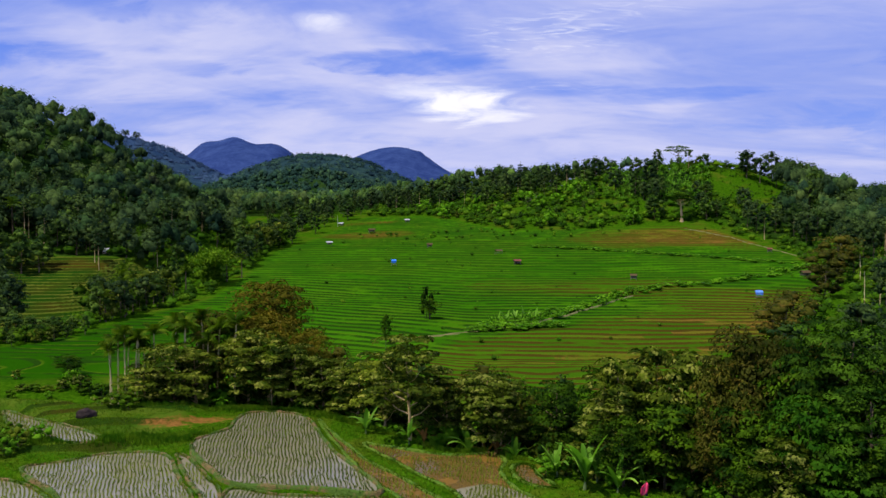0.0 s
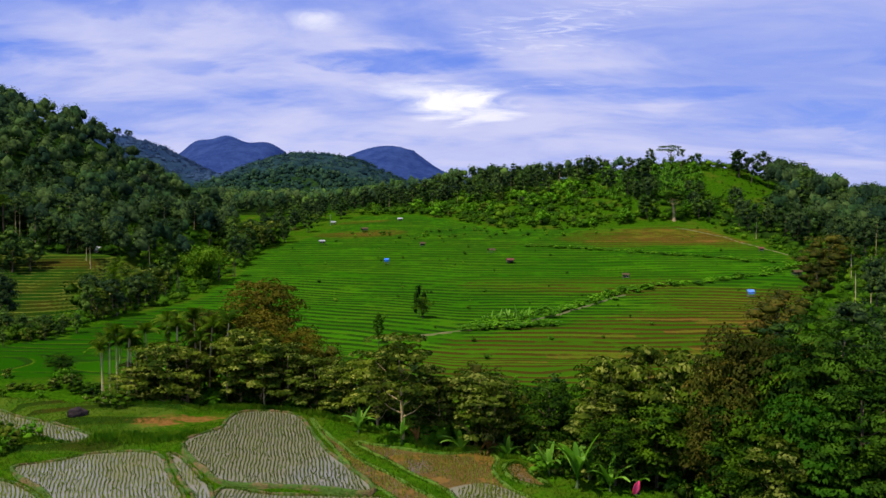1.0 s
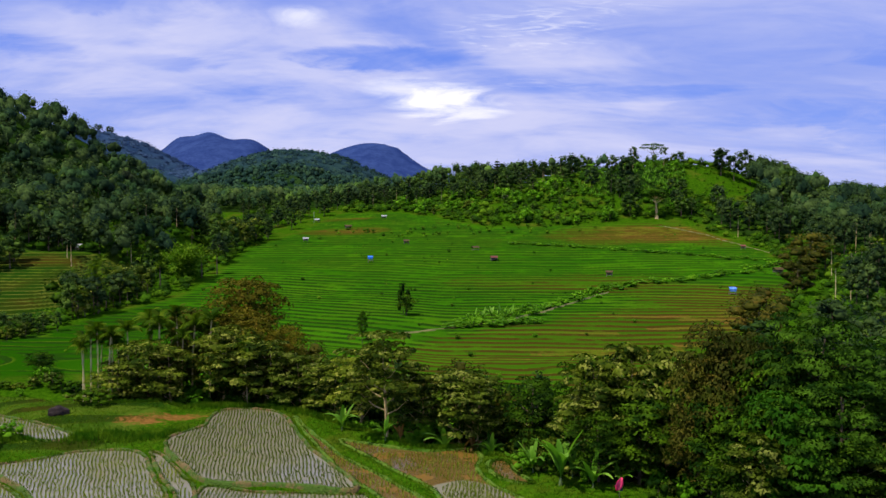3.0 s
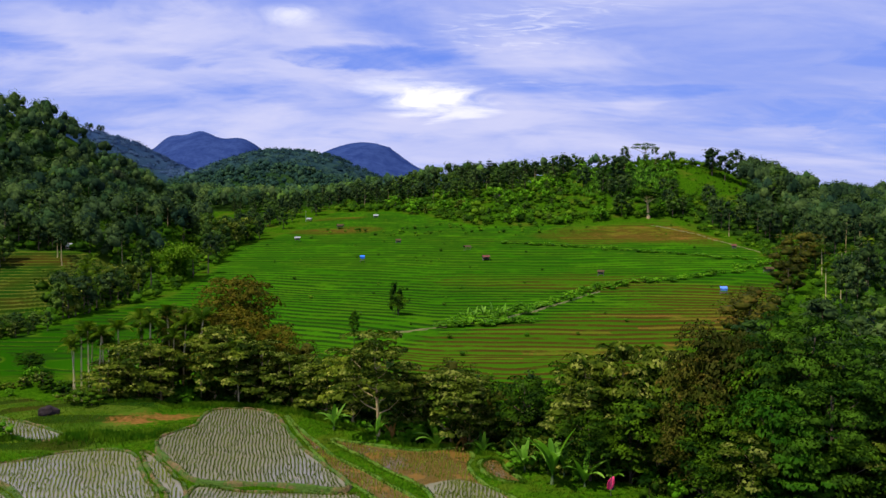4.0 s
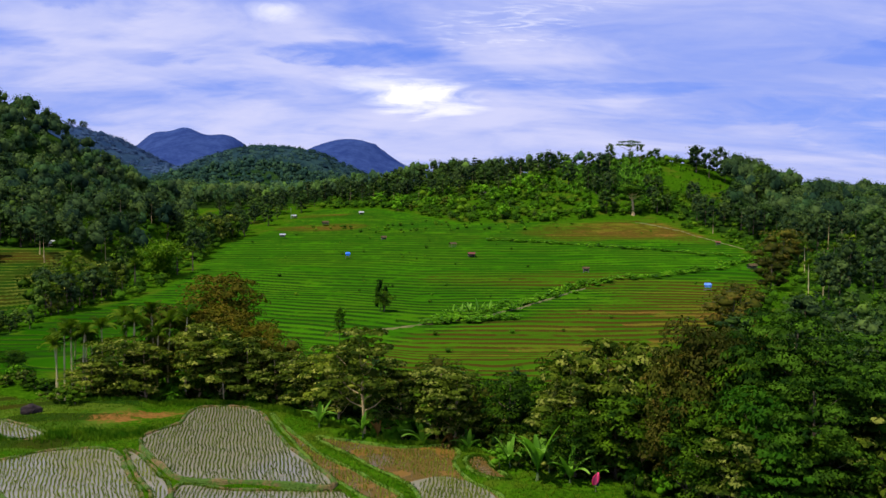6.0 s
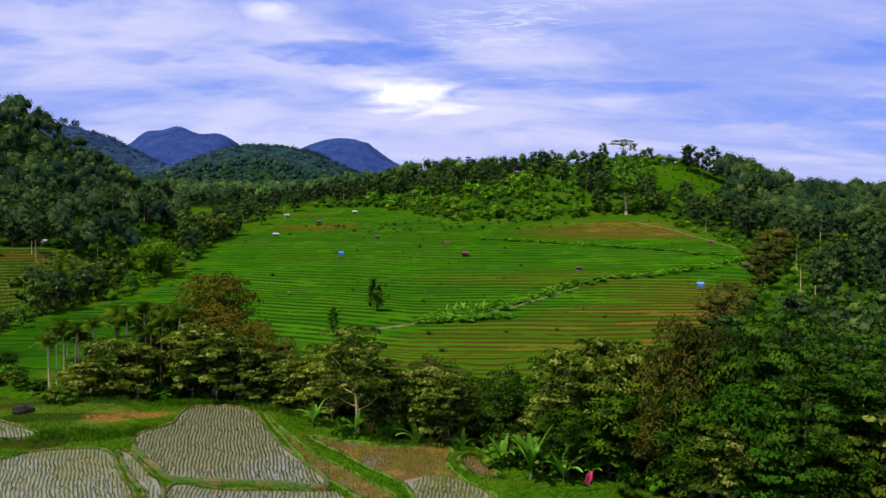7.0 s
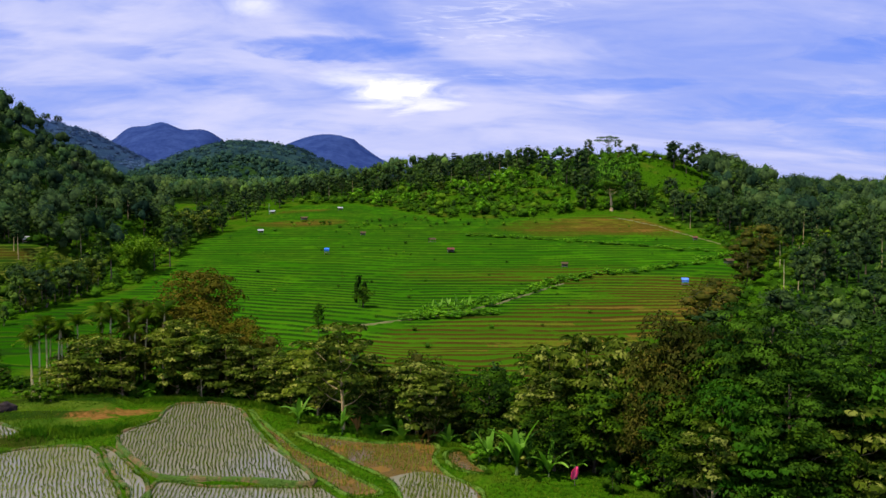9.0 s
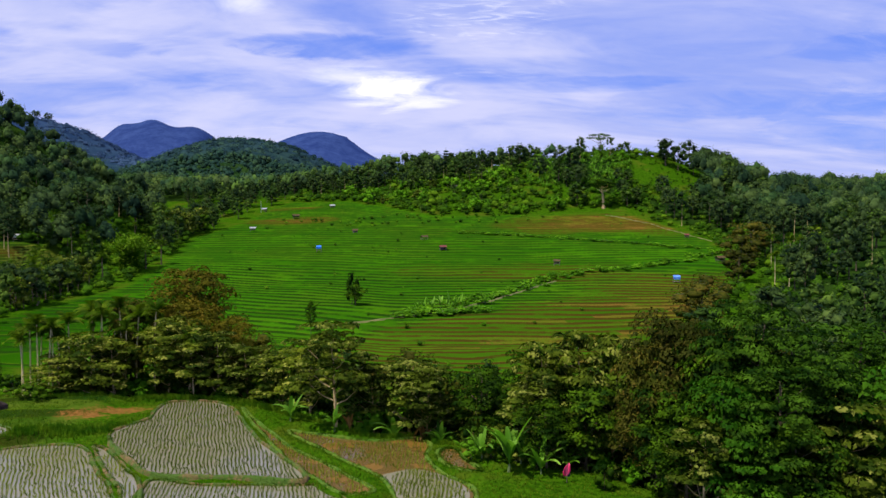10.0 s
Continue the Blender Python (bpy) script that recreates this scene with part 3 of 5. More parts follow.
def crown(r, height, width, bottom, lobes, clumps, per, size, spread=0.36, tilt=1.0, squash=0.55, massed=True):
    """Leaf places for a crown from bottom to height: lobes on the limbs' ends, clumps on the lobes, leaves on the clumps."""
    ps, ns, hubs, cores = [], [], [], []
    middle, tall = (height + bottom) / 2, (height - bottom) / 2
    for i in range(lobes):
        a = 2.4 * i + r.uniform(0, 0.8)
        f = (i + 0.5) / lobes
        h = 1 - 1.85 * f
        reach = math.sqrt(max(0.05, 1 - (h * 0.85) ** 2)) * r.uniform(0.5, 0.78)
        c = np.array([width * reach * math.cos(a), width * reach * math.sin(a), middle + tall * h * 0.72])
        if i == 0:
            c = np.array([0.0, 0.0, height - tall * 0.35])
        hubs.append(c)
        rad = width * r.uniform(0.34, 0.50)
        out = ball(clumps, r)
        out[:, 2] = np.where(out[:, 2] < -0.35, -out[:, 2], out[:, 2])
        cs = c + out * rad * np.array([1, 1, 0.85]) * r.uniform(0.75, 1.15, (clumps, 1))
        cr = rad * r.uniform(0.40, 0.66, clumps)
        o2 = ball(clumps * per, r).reshape(clumps, per, 3)
        o2[..., 2] = np.abs(o2[..., 2]) - 0.1
        p = cs[:, None] + o2 * cr[:, None, None] * np.array([1.15, 1.15, squash])
        nn = o2 * 1.15 + out[:, None] * 0.45 + np.array([0, 0, tilt * 0.75])
        ps.append(p.reshape(-1, 3)), ns.append(nn.reshape(-1, 3))
        cores.append((c[None], np.array([[rad * 0.72, rad * 0.72, rad * 0.62]])))
    v, f, soft = leaves(np.concatenate(ps), np.concatenate(ns), size, spread, r)
    if not massed:
        return v, f, soft, hubs
    cv, cf, cn = puffs(np.concatenate([a for a, _ in cores]), np.concatenate([b for _, b in cores]), r, 6, 3, 0.25)
    return np.concatenate([v, cv]), np.concatenate([f, cf + len(v)]), np.concatenate([soft, cn]), hubs


def limbs(r, hubs, height, girth, bottom, lean=0.03, sides=(8, 5)):
    """A tapered trunk and a limb to each lobe."""
    n = 6
    sway = r.normal(0, lean * height, 2)
    t = np.linspace(0, 1, n)
    line = np.stack([sway[0] * t * t, sway[1] * t * t, t * height * 0.86], 1)
    line[0, 2] = -0.5
    rad = girth * (1 - 0.8 * t)
    rad[0] *= 1.35
    pieces = [tube(line, rad, sides[0] if height > 5 else 5)]
    for h in hubs:
        z0 = min(height * 0.75, max(bottom * 0.8, h[2] - 0.35 * math.hypot(h[0], h[1]) - 0.8))
        k = z0 / (height * 0.86)
        s = np.array([sway[0] * k * k, sway[1] * k * k, z0])
        m = (s + h) / 2 + np.array([0, 0, -0.25])
        g0 = girth * (1 - 0.8 * k) * 0.55
        pieces.append(tube([s, m, h], [g0, g0 * 0.65, g0 * 0.25], sides[1] if height > 5 else 3))
    return join(pieces)


def make_tree(name, seed, height, width, bottom, leaf, bark, lobes, clumps, per, size, girth, label, category="tree", **more):
    """A tree with its foot at its origin: trunk with limbs, and a crown of single leaves."""
    r = np.random.default_rng(seed)
    v, f, soft, hubs = crown(r, height, width, bottom, lobes, clumps, per, size, **more)
    root = tagged(new(name), label, category)
    part("trunk", mesh_of("trunk", *limbs(r, hubs, height, girth, bottom, 0.03, (8, 5) if per > 20 else (6, 3)), True), bark, root)
    part("crown", mesh_of("crown", v, f, True, soft), leaf, root)
    return root


def stand(proto, x, y, scale=1.0, turn=0.0, wide=None, label="", group="", sink=0.0):
    """A copy of a thing, set on the ground."""
    ob = copy_thing(proto, pose(x, y, height_at(x, y) - sink, 0, 0, turn))
    w = scale if wide is None else wide
    ob.scale = (w, w, scale)
    return tagged(ob, label, "", group)


# ---- ground ----


def build_ground():
    az = np.radians(np.concatenate([np.arange(-180, -35, 5.0), np.arange(-35, 33, 0.28), np.arange(33, 180, 5.0)]))
    rad = np.concatenate([[0.0, 5, 10, 20, 30, 40, 50], np.arange(56, 112, 0.5), np.arange(112, 130, 0.8), np.arange(130, 300, 0.55), np.arange(300, 450, 0.8), 450 * 1.028 ** np.arange(1, 87)])
    a, d = np.meshgrid(az, rad)
    x, y = d * np.sin(a), d * np.cos(a)
    z, level, dry, rice = terraces(x, y)
    z, cover, bare = near_ground(x, y, z)
    _, step_level, there = ledges(x, y)
    there = there * near_flat(x, y)
    level = np.where(there > 0.5, step_level, level)
    dry = np.where(there > 0.5, 0.22, dry)
    rows, cols = a.shape
    v = np.stack([x, y, z], -1).reshape(-1, 3)
    i = np.arange(rows - 1)[:, None] * cols
    j = np.arange(cols)[None, :]
    k = (j + 1) % cols
    f = np.stack([i + j, i + cols + j, i + cols + k, i + k], -1).reshape(-1, 4)[:, ::-1]
    me = mesh_of("ground", v, f, True)
    # the share of haze blue in the ground's colour grows with distance
    for name, value in (("bed_level", level), ("dry", dry), ("rice", np.maximum(rice * cover, there)), ("bare", bare), ("wooded", woods(x, y)), ("far_haze", smooth(650, 1950, d)), ("olive", np.maximum(0.55 * there, (x < -94) * (y > 160) * (y < 260) * 1.0))):
        me.attributes.new(name, "FLOAT", "POINT").data.foreach_set("value", np.ascontiguousarray(value, np.float32).ravel())
    return tagged(part("ground", me, GROUND), "green terraced rice land rising to wooded hills", "ground", kind="structure")
# ---- flooded paddies in front: water level, muddy or not, outline on the plan ----
PADDIES = [
    (0.0, False, [(-31.3, 88.4), (-32.3, 91.8), (-31.4, 94.8), (-30.1, 97.4), (-30.6, 101.6), (-30.0, 105.0), (-26.8, 105.8), (-22.6, 103.6), (-19.8, 97.0), (-15.9, 87.6), (-9.6, 75.8), (-15.6, 76.2), (-23.6, 77.5), (-27.6, 82.5)]),
    (-0.3, False, [(-46.7, 81.6), (-43.4, 84.5), (-40.2, 87.4), (-34.4, 87.2), (-29.9, 79.2), (-26.4, 73.3), (-24.0, 65.9), (-31.5, 65.6), (-39.6, 74.9)]),
    (-0.3, False, [(-32.8, 87.2), (-30.6, 85.3), (-26.8, 79.0), (-24.6, 75.3), (-21.8, 66.2), (-23.2, 66.2), (-25.5, 73.6), (-29.0, 79.6)]),
    (-0.4, False, [(-23.6, 76.2), (-18.6, 74.9), (-12.2, 74.5), (-7.4, 73.9), (-5.9, 66.6), (-20.6, 66.0)]),
    (-0.3, True, [(-20.6, 103.0), (-16.4, 94.2), (-12.4, 86.4), (-8.9, 81.4), (-5.6, 76.8), (-3.2, 72.5), (-5.6, 71.9), (-8.6, 75.9), (-12.1, 82.1), (-15.6, 90.2)]),
    (-0.5, True, [(-13.4, 93.1), (-8.4, 90.7), (-3.3, 88.8), (0.9, 89.8), (2.3, 86.9), (1.8, 82.3), (3.3, 77.5), (5.8, 73.2), (4.9, 68.6), (-0.2, 68.4), (-2.2, 75.7), (-5.5, 80.9), (-9.4, 86.6)]),
    (-0.488, None, [(-2.6, 77.2), (0.2, 79.0), (3.0, 77.4), (5.2, 73.0), (4.3, 69.0), (0.2, 68.9), (-1.7, 74.5)]),
    (-0.4, True, [(3.1, 84.6), (4.7, 85.2), (5.9, 81.0), (6.9, 77.8), (4.8, 78.4), (3.2, 80.9)]),
    (-0.6, False, [(-54.0, 79.0), (-47.5, 79.0), (-44.0, 77.3), (-39.0, 72.4), (-34.2, 66.3), (-46.0, 66.0)]),
    (0.4, False, [(-61.3, 103.7), (-55.4, 99.6), (-50.4, 96.9), (-43.6, 91.9), (-45.0, 89.2), (-50.6, 92.2), (-56.6, 96.7)]),
]


def rounded(points, n=6):
    """A closed smooth line through the points."""
    p = np.array(points, float)
    a, b, c, d = np.roll(p, 1, 0), p, np.roll(p, -1, 0), np.roll(p, -2, 0)
    out = []
    for t in np.arange(n) / n:
        out.append(0.5 * (2 * b + (c - a) * t + (2 * a - 5 * b + 4 * c - d) * t * t + (3 * b - a - 3 * c + d) * t ** 3))
    line = np.stack(out, 1).reshape(-1, 2)
    return line + 0.10 * np.stack([wave(line[:, 0], line[:, 1], 1.7, 8), wave(line[:, 0], line[:, 1], 1.5, 9)], 1)


def inside(x, y, line):
    """How far inside a closed line each place lies (negative outside)."""
    x, y = np.asarray(x, float), np.asarray(y, float)
    best, odd = np.full(x.shape, 1e9), np.zeros(x.shape, bool)
    for (ax, ay), (bx, by) in zip(line, np.roll(line, -1, 0)):
        t = np.clip(((x - ax) * (bx - ax) + (y - ay) * (by - ay)) / ((bx - ax) ** 2 + (by - ay) ** 2 + 1e-9), 0, 1)
        best = np.minimum(best, np.hypot(x - ax - t * (bx - ax), y - ay - t * (by - ay)))
        cross = (ay > y) != (by > y)
        odd ^= cross & (x < ax + (bx - ax) * (y - ay) / (by - ay + 1e-12))
    return np.where(odd, best, -best)


def paddy_line(kind, points):
    line = rounded(points)
    return line + unit(line - line.mean(0)) * 0.25 if kind is False else line


LINES = [paddy_line(kind, p) for _, kind, p in PADDIES]


def near_ground(x, y, z):
    """Levels the land round the paddies and sinks their beds; also rice cover and bare earth."""
    flat = near_flat(x, y)
    up, _, there = ledges(x, y)
    z = z * (1 - flat) + flat * (0.05 + up * there + 0.10 * wave(x, y, 5, 3) * (1 - there))
    pick = (np.abs(x + 25) < 45) & (y > 60) & (y < 112)
    px, py, pz = x[pick], y[pick], z[pick]
    for (level, kind, _), line in zip(PADDIES, LINES):
        if kind is None:
            continue
        d = inside(px, py, line)
        near = smooth(-1.6, -0.3, d)
        pz = pz * (1 - near) + near * (level + 0.1)
        pz = np.where(d > -0.3, level + 0.1 - 0.5 * smooth(-0.3, 0.5, d), pz)
    z = z.copy()
    z[pick] = pz
    bare = np.clip(0.54 * bell(x, y, -38.5, 98, 5.0, 3.2) + 0.54 * bell(x, y, -34.0, 102, 5.0, 2.4) + 0.7 * bell(x, y, 5.6, 83, 1.0, 2.4) + 0.8 * bell(x, y, -112, 392, 7, 7), 0, 1)
    return z, 1 - flat, bare


build_ground()


def build_paddy(level, muddy, line):
    n = len(line)
    wide = line + unit(line - line.mean(0)) * 0.1
    me = bpy.data.meshes.new("paddy_water")
    bm = bmesh.new()
    bm.faces.new([bm.verts.new((x, y, level)) for x, y in wide])
    bmesh.ops.triangulate(bm, faces=bm.faces[:])
    for f in bm.faces:
        if f.normal.z < 0:
            f.normal_flip()
    bm.to_mesh(me)
    bm.free()
    tagged(part("water", me, WATER_MUD if muddy else WATER), "shallow brown paddy water with mud showing" if muddy else "still paddy water mirroring pale sky", "water", "flooded paddies", "structure")
    # the low earth bank round it; an open pool inside another paddy has none
    prof = np.array([(-0.40, -0.45), (-0.28, 0.02), (-0.15, 0.17), (0.06, 0.19), (0.19, 0.05), (0.28, -0.35)])
    t = unit(np.roll(line, -1, 0) - np.roll(line, 1, 0))
    side = np.stack([t[:, 1], -t[:, 0]], 1)
    rough = 1 + 0.35 * wave(line[:, 0], line[:, 1], 0.9, 2)
    v = np.concatenate([np.concatenate([line[i] + side[i] * prof[:, :1] * rough[i], level + prof[:, 1:] * rough[i]], 1) for i in range(n)])
    k = len(prof)
    f = [[i * k + j, i * k + j + 1, ((i + 1) % n) * k + j + 1, ((i + 1) % n) * k + j] for i in range(n) for j in range(k - 1)]
    me = mesh_of("bund", v, f, True)
    if muddy is not None:
        tagged(part("bund", me, BUND_GREEN if muddy else BUND), "low trodden earth bund round a paddy" if not muddy else "low grassy bund round a muddy paddy", "bund", "paddy bunds", "structure")
    # seedlings in wavering rows that run away up the valley
    r = np.random.default_rng(int(abs(line[0, 0]) * 10))
    mid = line.mean(0)
    fwd = unit(mid + np.array([3.0, 0]))
    across = np.array([fwd[1], -fwd[0]])
    u, w = np.meshgrid(np.arange(-24, 24, 0.37), np.arange(-24, 24, 0.27))
    u = u + 0.08 * np.sin(w * 0.7 + u * 0.35) + 0.035 * np.sin(w * 2.1 + 2.3 * u) + r.normal(0, 0.03, u.shape)
    w = w + r.normal(0, 0.05, w.shape)
    stray = r.uniform(0, 1, u.shape) < 0.16
    u = np.where(stray, u + r.uniform(-0.2, 0.2, u.shape), u)
    x, y = mid[0] + u * across[0] + w * fwd[0], mid[1] + u * across[1] + w * fwd[1]
    edge = inside(x, y, line) + 0.4 * wave(x, y, 2.1, 4)
    keep = (edge > 0.35) & (r.uniform(0, 1, x.shape) < (0.55 if muddy else 0.93))
    if muddy:
        keep &= wave(x, y, 3.5, 1) > -0.35
    x, y = x[keep], y[keep]
    n = len(x)
    blades = []
    for b in range(8):
        a = r.uniform(0, 2 * np.pi, n)
        lean = r.uniform(0.03, 0.22, n)
        h = r.uniform(0.20, 0.36, n)
        ox, oy = np.cos(a), np.sin(a)
        z0 = np.full(n, level - 0.03)
        base1 = np.stack([x - oy * 0.026, y + ox * 0.026, z0], 1)
        base2 = np.stack([x + oy * 0.026, y - ox * 0.026, z0], 1)
        tip = np.stack([x + ox * lean, y + oy * lean, level + h], 1)
        blades.append(np.stack([base1, base2, tip], 1).reshape(-1, 3))
    v = np.concatenate(blades)
    if n:
        me = mesh_of("rice_seedlings", v, np.arange(len(v)).reshape(-1, 3))
        tagged(part("rice_seedlings", me, SEEDLING), "thin young rice seedlings in rows", "rice", "rice in the paddies", "stuff")


for (level, muddy, _), line in zip(PADDIES, LINES):
    build_paddy(level, muddy, line)


def grass_patch(name, x, y, z, r, low, high, mat, label):
    """Tufts of bent blades at the places given."""
    n = len(x)
    out = []
    for b in range(4):
        a = r.uniform(0, 2 * np.pi, n)
        h, lean = r.uniform(low, high, n), r.uniform(0.05, 0.2, n)
        ox, oy = np.cos(a), np.sin(a)
        wdt = 0.03 + 0.05 * h
        out.append(np.stack([np.stack([x - oy * wdt, y + ox * wdt, z - 0.05], 1), np.stack([x + oy * wdt, y - ox * wdt, z - 0.05], 1),
                             np.stack([x + ox * lean, y + oy * lean, z + h], 1)], 1).reshape(-1, 3))
    v = np.concatenate(out)
    return tagged(part(name, mesh_of(name, v, np.arange(len(v)).reshape(-1, 3)), mat), label, "grass", kind="stuff")


def build_grass():
    r = np.random.default_rng(5)
    x, y = r.uniform(-75, 24, 60000), r.uniform(64, 118, 60000)
    keep = (near_flat(x, y) > 0.1)
    for line in LINES:
        keep &= inside(x, y, line) < -0.3
    x, y = x[keep], y[keep]
    z, _, bare = near_ground(x, y, terraces(x, y)[0])
    ok = bare < 0.3
    grass_patch("bank_grass", x[ok], y[ok], z[ok], r, 0.06, 0.22, BLADE, "rough bright grass on the banks between the paddies")
    # lush tall grass on the strip between the steps and the paddies, and along the gully's edge
    k = r.uniform(0, 1, 5200)
    tx, ty = -62 + 34 * k, 92.5 - 3.2 * np.sin(k * 3.1) + 2.5 * k + r.normal(0, 1.0, 5200)
    ex = r.uniform(-46, 12, 9000)
    tx, ty = np.concatenate([tx, ex]), np.concatenate([ty, belt(ex) - 1.4 + r.normal(0, 0.9, 9000)])
    clear = wave(tx, ty, 2.3, 6) > -0.45
    for line in LINES:
        clear &= inside(tx, ty, line) < -0.4
    tx, ty = tx[clear], ty[clear]
    grass_patch("tall_grass", tx, ty, near_ground(tx, ty, terraces(tx, ty)[0])[0], r, 0.25, 0.7, BLADE_TALL, "tall lush grass along the banks")
    # a fringe on the grassy bunds
    bx, by, bz = [], [], []
    for (level, muddy, _), line in zip(PADDIES, LINES):
        n = {True: 1600, False: 1100, None: 0}[muddy]
        i = r.integers(0, len(line), n)
        t = r.uniform(0, 1, n)[:, None]
        p = line[i] * (1 - t) + np.roll(line, -1, 0)[i] * t + r.normal(0, 0.14, (n, 2))
        bx.append(p[:, 0]), by.append(p[:, 1]), bz.append(np.full(n, level + 0.12))
    grass_patch("bund_grass", np.concatenate(bx), np.concatenate(by), np.concatenate(bz), r, 0.05, 0.18, BLADE, "short grass growing on the bunds")


build_grass()
# ---- plants, each kind built once at the origin ----


def make_palm(name, seed, high, n, length, droop, label, girth=0.11, leaflets=24, bark=None):
    """A slim palm: ringed trunk, and fronds of narrow leaflets that arch over."""
    r = np.random.default_rng(seed)
    root = tagged(new(name), label, "palm tree")
    t = np.linspace(0, 1, 7)
    sway = r.normal(0, 0.025 * high, 2)
    line = np.stack([sway[0] * t ** 2, sway[1] * t ** 2, t * high], 1)
    line[0, 2] = -0.4
    part("trunk", mesh_of("trunk", *tube(line, girth * (1.25 - 0.45 * t), 7), True), bark or BARK_PALM, root)
    s = np.linspace(0.04, 1, leaflets)
    spine = np.stack([length * s * (1 - 0.25 * s), 0 * s, length * (0.75 * s - (droop + 0.15) * s ** 2)], 1)
    pieces = []
    for side in (-1, 1):
        w = 0.5 * length * 0.55 * np.sin(np.pi * np.clip(s * 0.85 + 0.12, 0, 1)) + 0.05
        tip = spine + np.stack([w * 0.6, side * w, -w * 0.55], 1)
        b1, b2 = spine - [0.05, 0, 0], spine + [0.05, 0, 0]
        v = np.stack([b1, tip, b2], 1).reshape(-1, 3)
        pieces.append((v, np.arange(len(v)).reshape(-1, 3)[:, ::side]))
    rib = np.stack([spine[:-1] - [0, 0.02, 0], spine[:-1] + [0, 0.02, 0], spine[1:]], 1).reshape(-1, 3)
    pieces.append((rib, np.arange(len(rib)).reshape(-1, 3)))
    me = mesh_of("frond", *join(pieces))
    for i in range(n):
        fr = part("frond", me, LEAF_PALM, root)
        fr.matrix_basis = pose(sway[0], sway[1], high - 0.1, r.uniform(-8, 8), r.uniform(-70, 32), 360 * i / n + r.uniform(-15, 15))
    return root


def make_banana(name, seed, high, n, label, blade=None):
    """A banana plant: thick leaf-sheath stem and long arching blades."""
    r = np.random.default_rng(seed)
    root = tagged(new(name), label, "banana plant")
    stem = high * 0.14
    part("stem", mesh_of("stem", *tube([(0, 0, -0.3), (0.03, 0, stem * 0.5), (0.05, 0.02, stem)], [0.14, 0.11, 0.07], 8), True), STEM_GREEN, root)
    k = 9
    s = np.linspace(0, 1, k)
    length = high * 0.92
    meshes = []
    for bend in (0.22, 0.52, 0.92):
        ang = 1.35 - bend * 1.9 * s
        step = length / (k - 1)
        px = np.concatenate([[0], np.cumsum(np.cos(ang[:-1]) * step)])
        pz = np.concatenate([[0], np.cumsum(np.sin(ang[:-1]) * step)])
        w = high * 0.078 * np.sin(np.pi * np.clip(s * 0.86 + 0.10, 0, 1)) ** 0.6
        w[:2] = 0.03
        v, f = [], []
        for i in range(k):
            v += [(px[i], -w[i], pz[i] + w[i] * 0.45), (px[i], 0, pz[i]), (px[i], w[i], pz[i] + w[i] * 0.45)]
        for i in range(k - 1):
            a = i * 3
            f += [(a, a + 3, a + 4, a + 1), (a + 1, a + 4, a + 5, a + 2)]
        meshes.append(mesh_of("leaf", v, f, True))
    for i in range(n):
        lf = part("leaf", meshes[min(2, int(r.uniform(0, 3)))], blade or LEAF_BANANA, root)
        lf.matrix_basis = pose(0.05, 0.02, stem - 0.15, 0, r.uniform(-8, 12), 137.5 * i + r.uniform(-20, 20)) @ Matrix.Scale(r.uniform(0.75, 1.1), 4)
    return root


def make_bamboo(name, seed, high, spread_out, label):
    """A clump of arching culms, feathered with small leaves."""
    r = np.random.default_rng(seed)
    root = tagged(new(name), label, "bamboo")
    ps = []
    for i in range(34):
        a, lean = r.uniform(0, 2 * np.pi), r.uniform(0.05, 1.0) * spread_out
        h = high * r.uniform(0.7, 1.0)
        t = np.linspace(0, 1, 7)
        line = np.stack([math.cos(a) * (0.5 + lean * t ** 1.6), math.sin(a) * (0.5 + lean * t ** 1.6), h * (t - 0.22 * t ** 4)], 1)
        line[0, 2] = -0.3
        part("culm", mesh_of("culm", *tube(line, 0.06 * (1.1 - t), 5), True), STEM_GREEN, root)
        q = r.uniform(0.05, 1, 120)
        c = np.stack([np.interp(q, t, line[:, j]) for j in range(3)], 1)
        ps.append(c + r.normal(0, 0.7, c.shape) * np.array([1, 1, 0.8]))
    p = np.concatenate(ps)
    v, f, soft = leaves(p, np.tile((0, 0, 1.0), (len(p), 1)), 0.62, 0.6, r, 0.4)
    part("crown", mesh_of("crown", v, f, True, soft), LEAF_BAMBOO, root)
    return root


def make_umbrella(name, seed, high, width, label, bark=None, girth=0.3, sprays=65, leaf=0.75, paint=None):
    """A flat-topped tree: bare forked trunk under a thin wide crown."""
    r = np.random.default_rng(seed)
    root = tagged(new(name), label, "tree")
    hubs, ps = [], []
    for i in range(16):
        a, d = 2.4 * i, width * math.sqrt((i + 0.4) / 16) * r.uniform(0.85, 1.0)
        c = np.array([d * math.cos(a), d * math.sin(a), high - 0.9 * (d / width) ** 2 - 1.5 * (i % 2) + r.uniform(-0.5, 0.3)])
        hubs.append(c)
        o = ball(sprays, r) * np.array([width * 0.27, width * 0.27, 0.42])
        ps.append(c + o)
    p = np.concatenate(ps)
    v, f, soft = leaves(p, np.tile((0, 0, 1.2), (len(p), 1)), leaf, 0.5, r)
    part("trunk", mesh_of("trunk", *limbs(r, [h - [0, 0, 0.4] for h in hubs], high * 0.98, girth, high * 0.45), True), bark or BARK_DARK, root)
    part("crown", mesh_of("crown", v, f, True, soft), paint or LEAF_DARK, root)
    return root


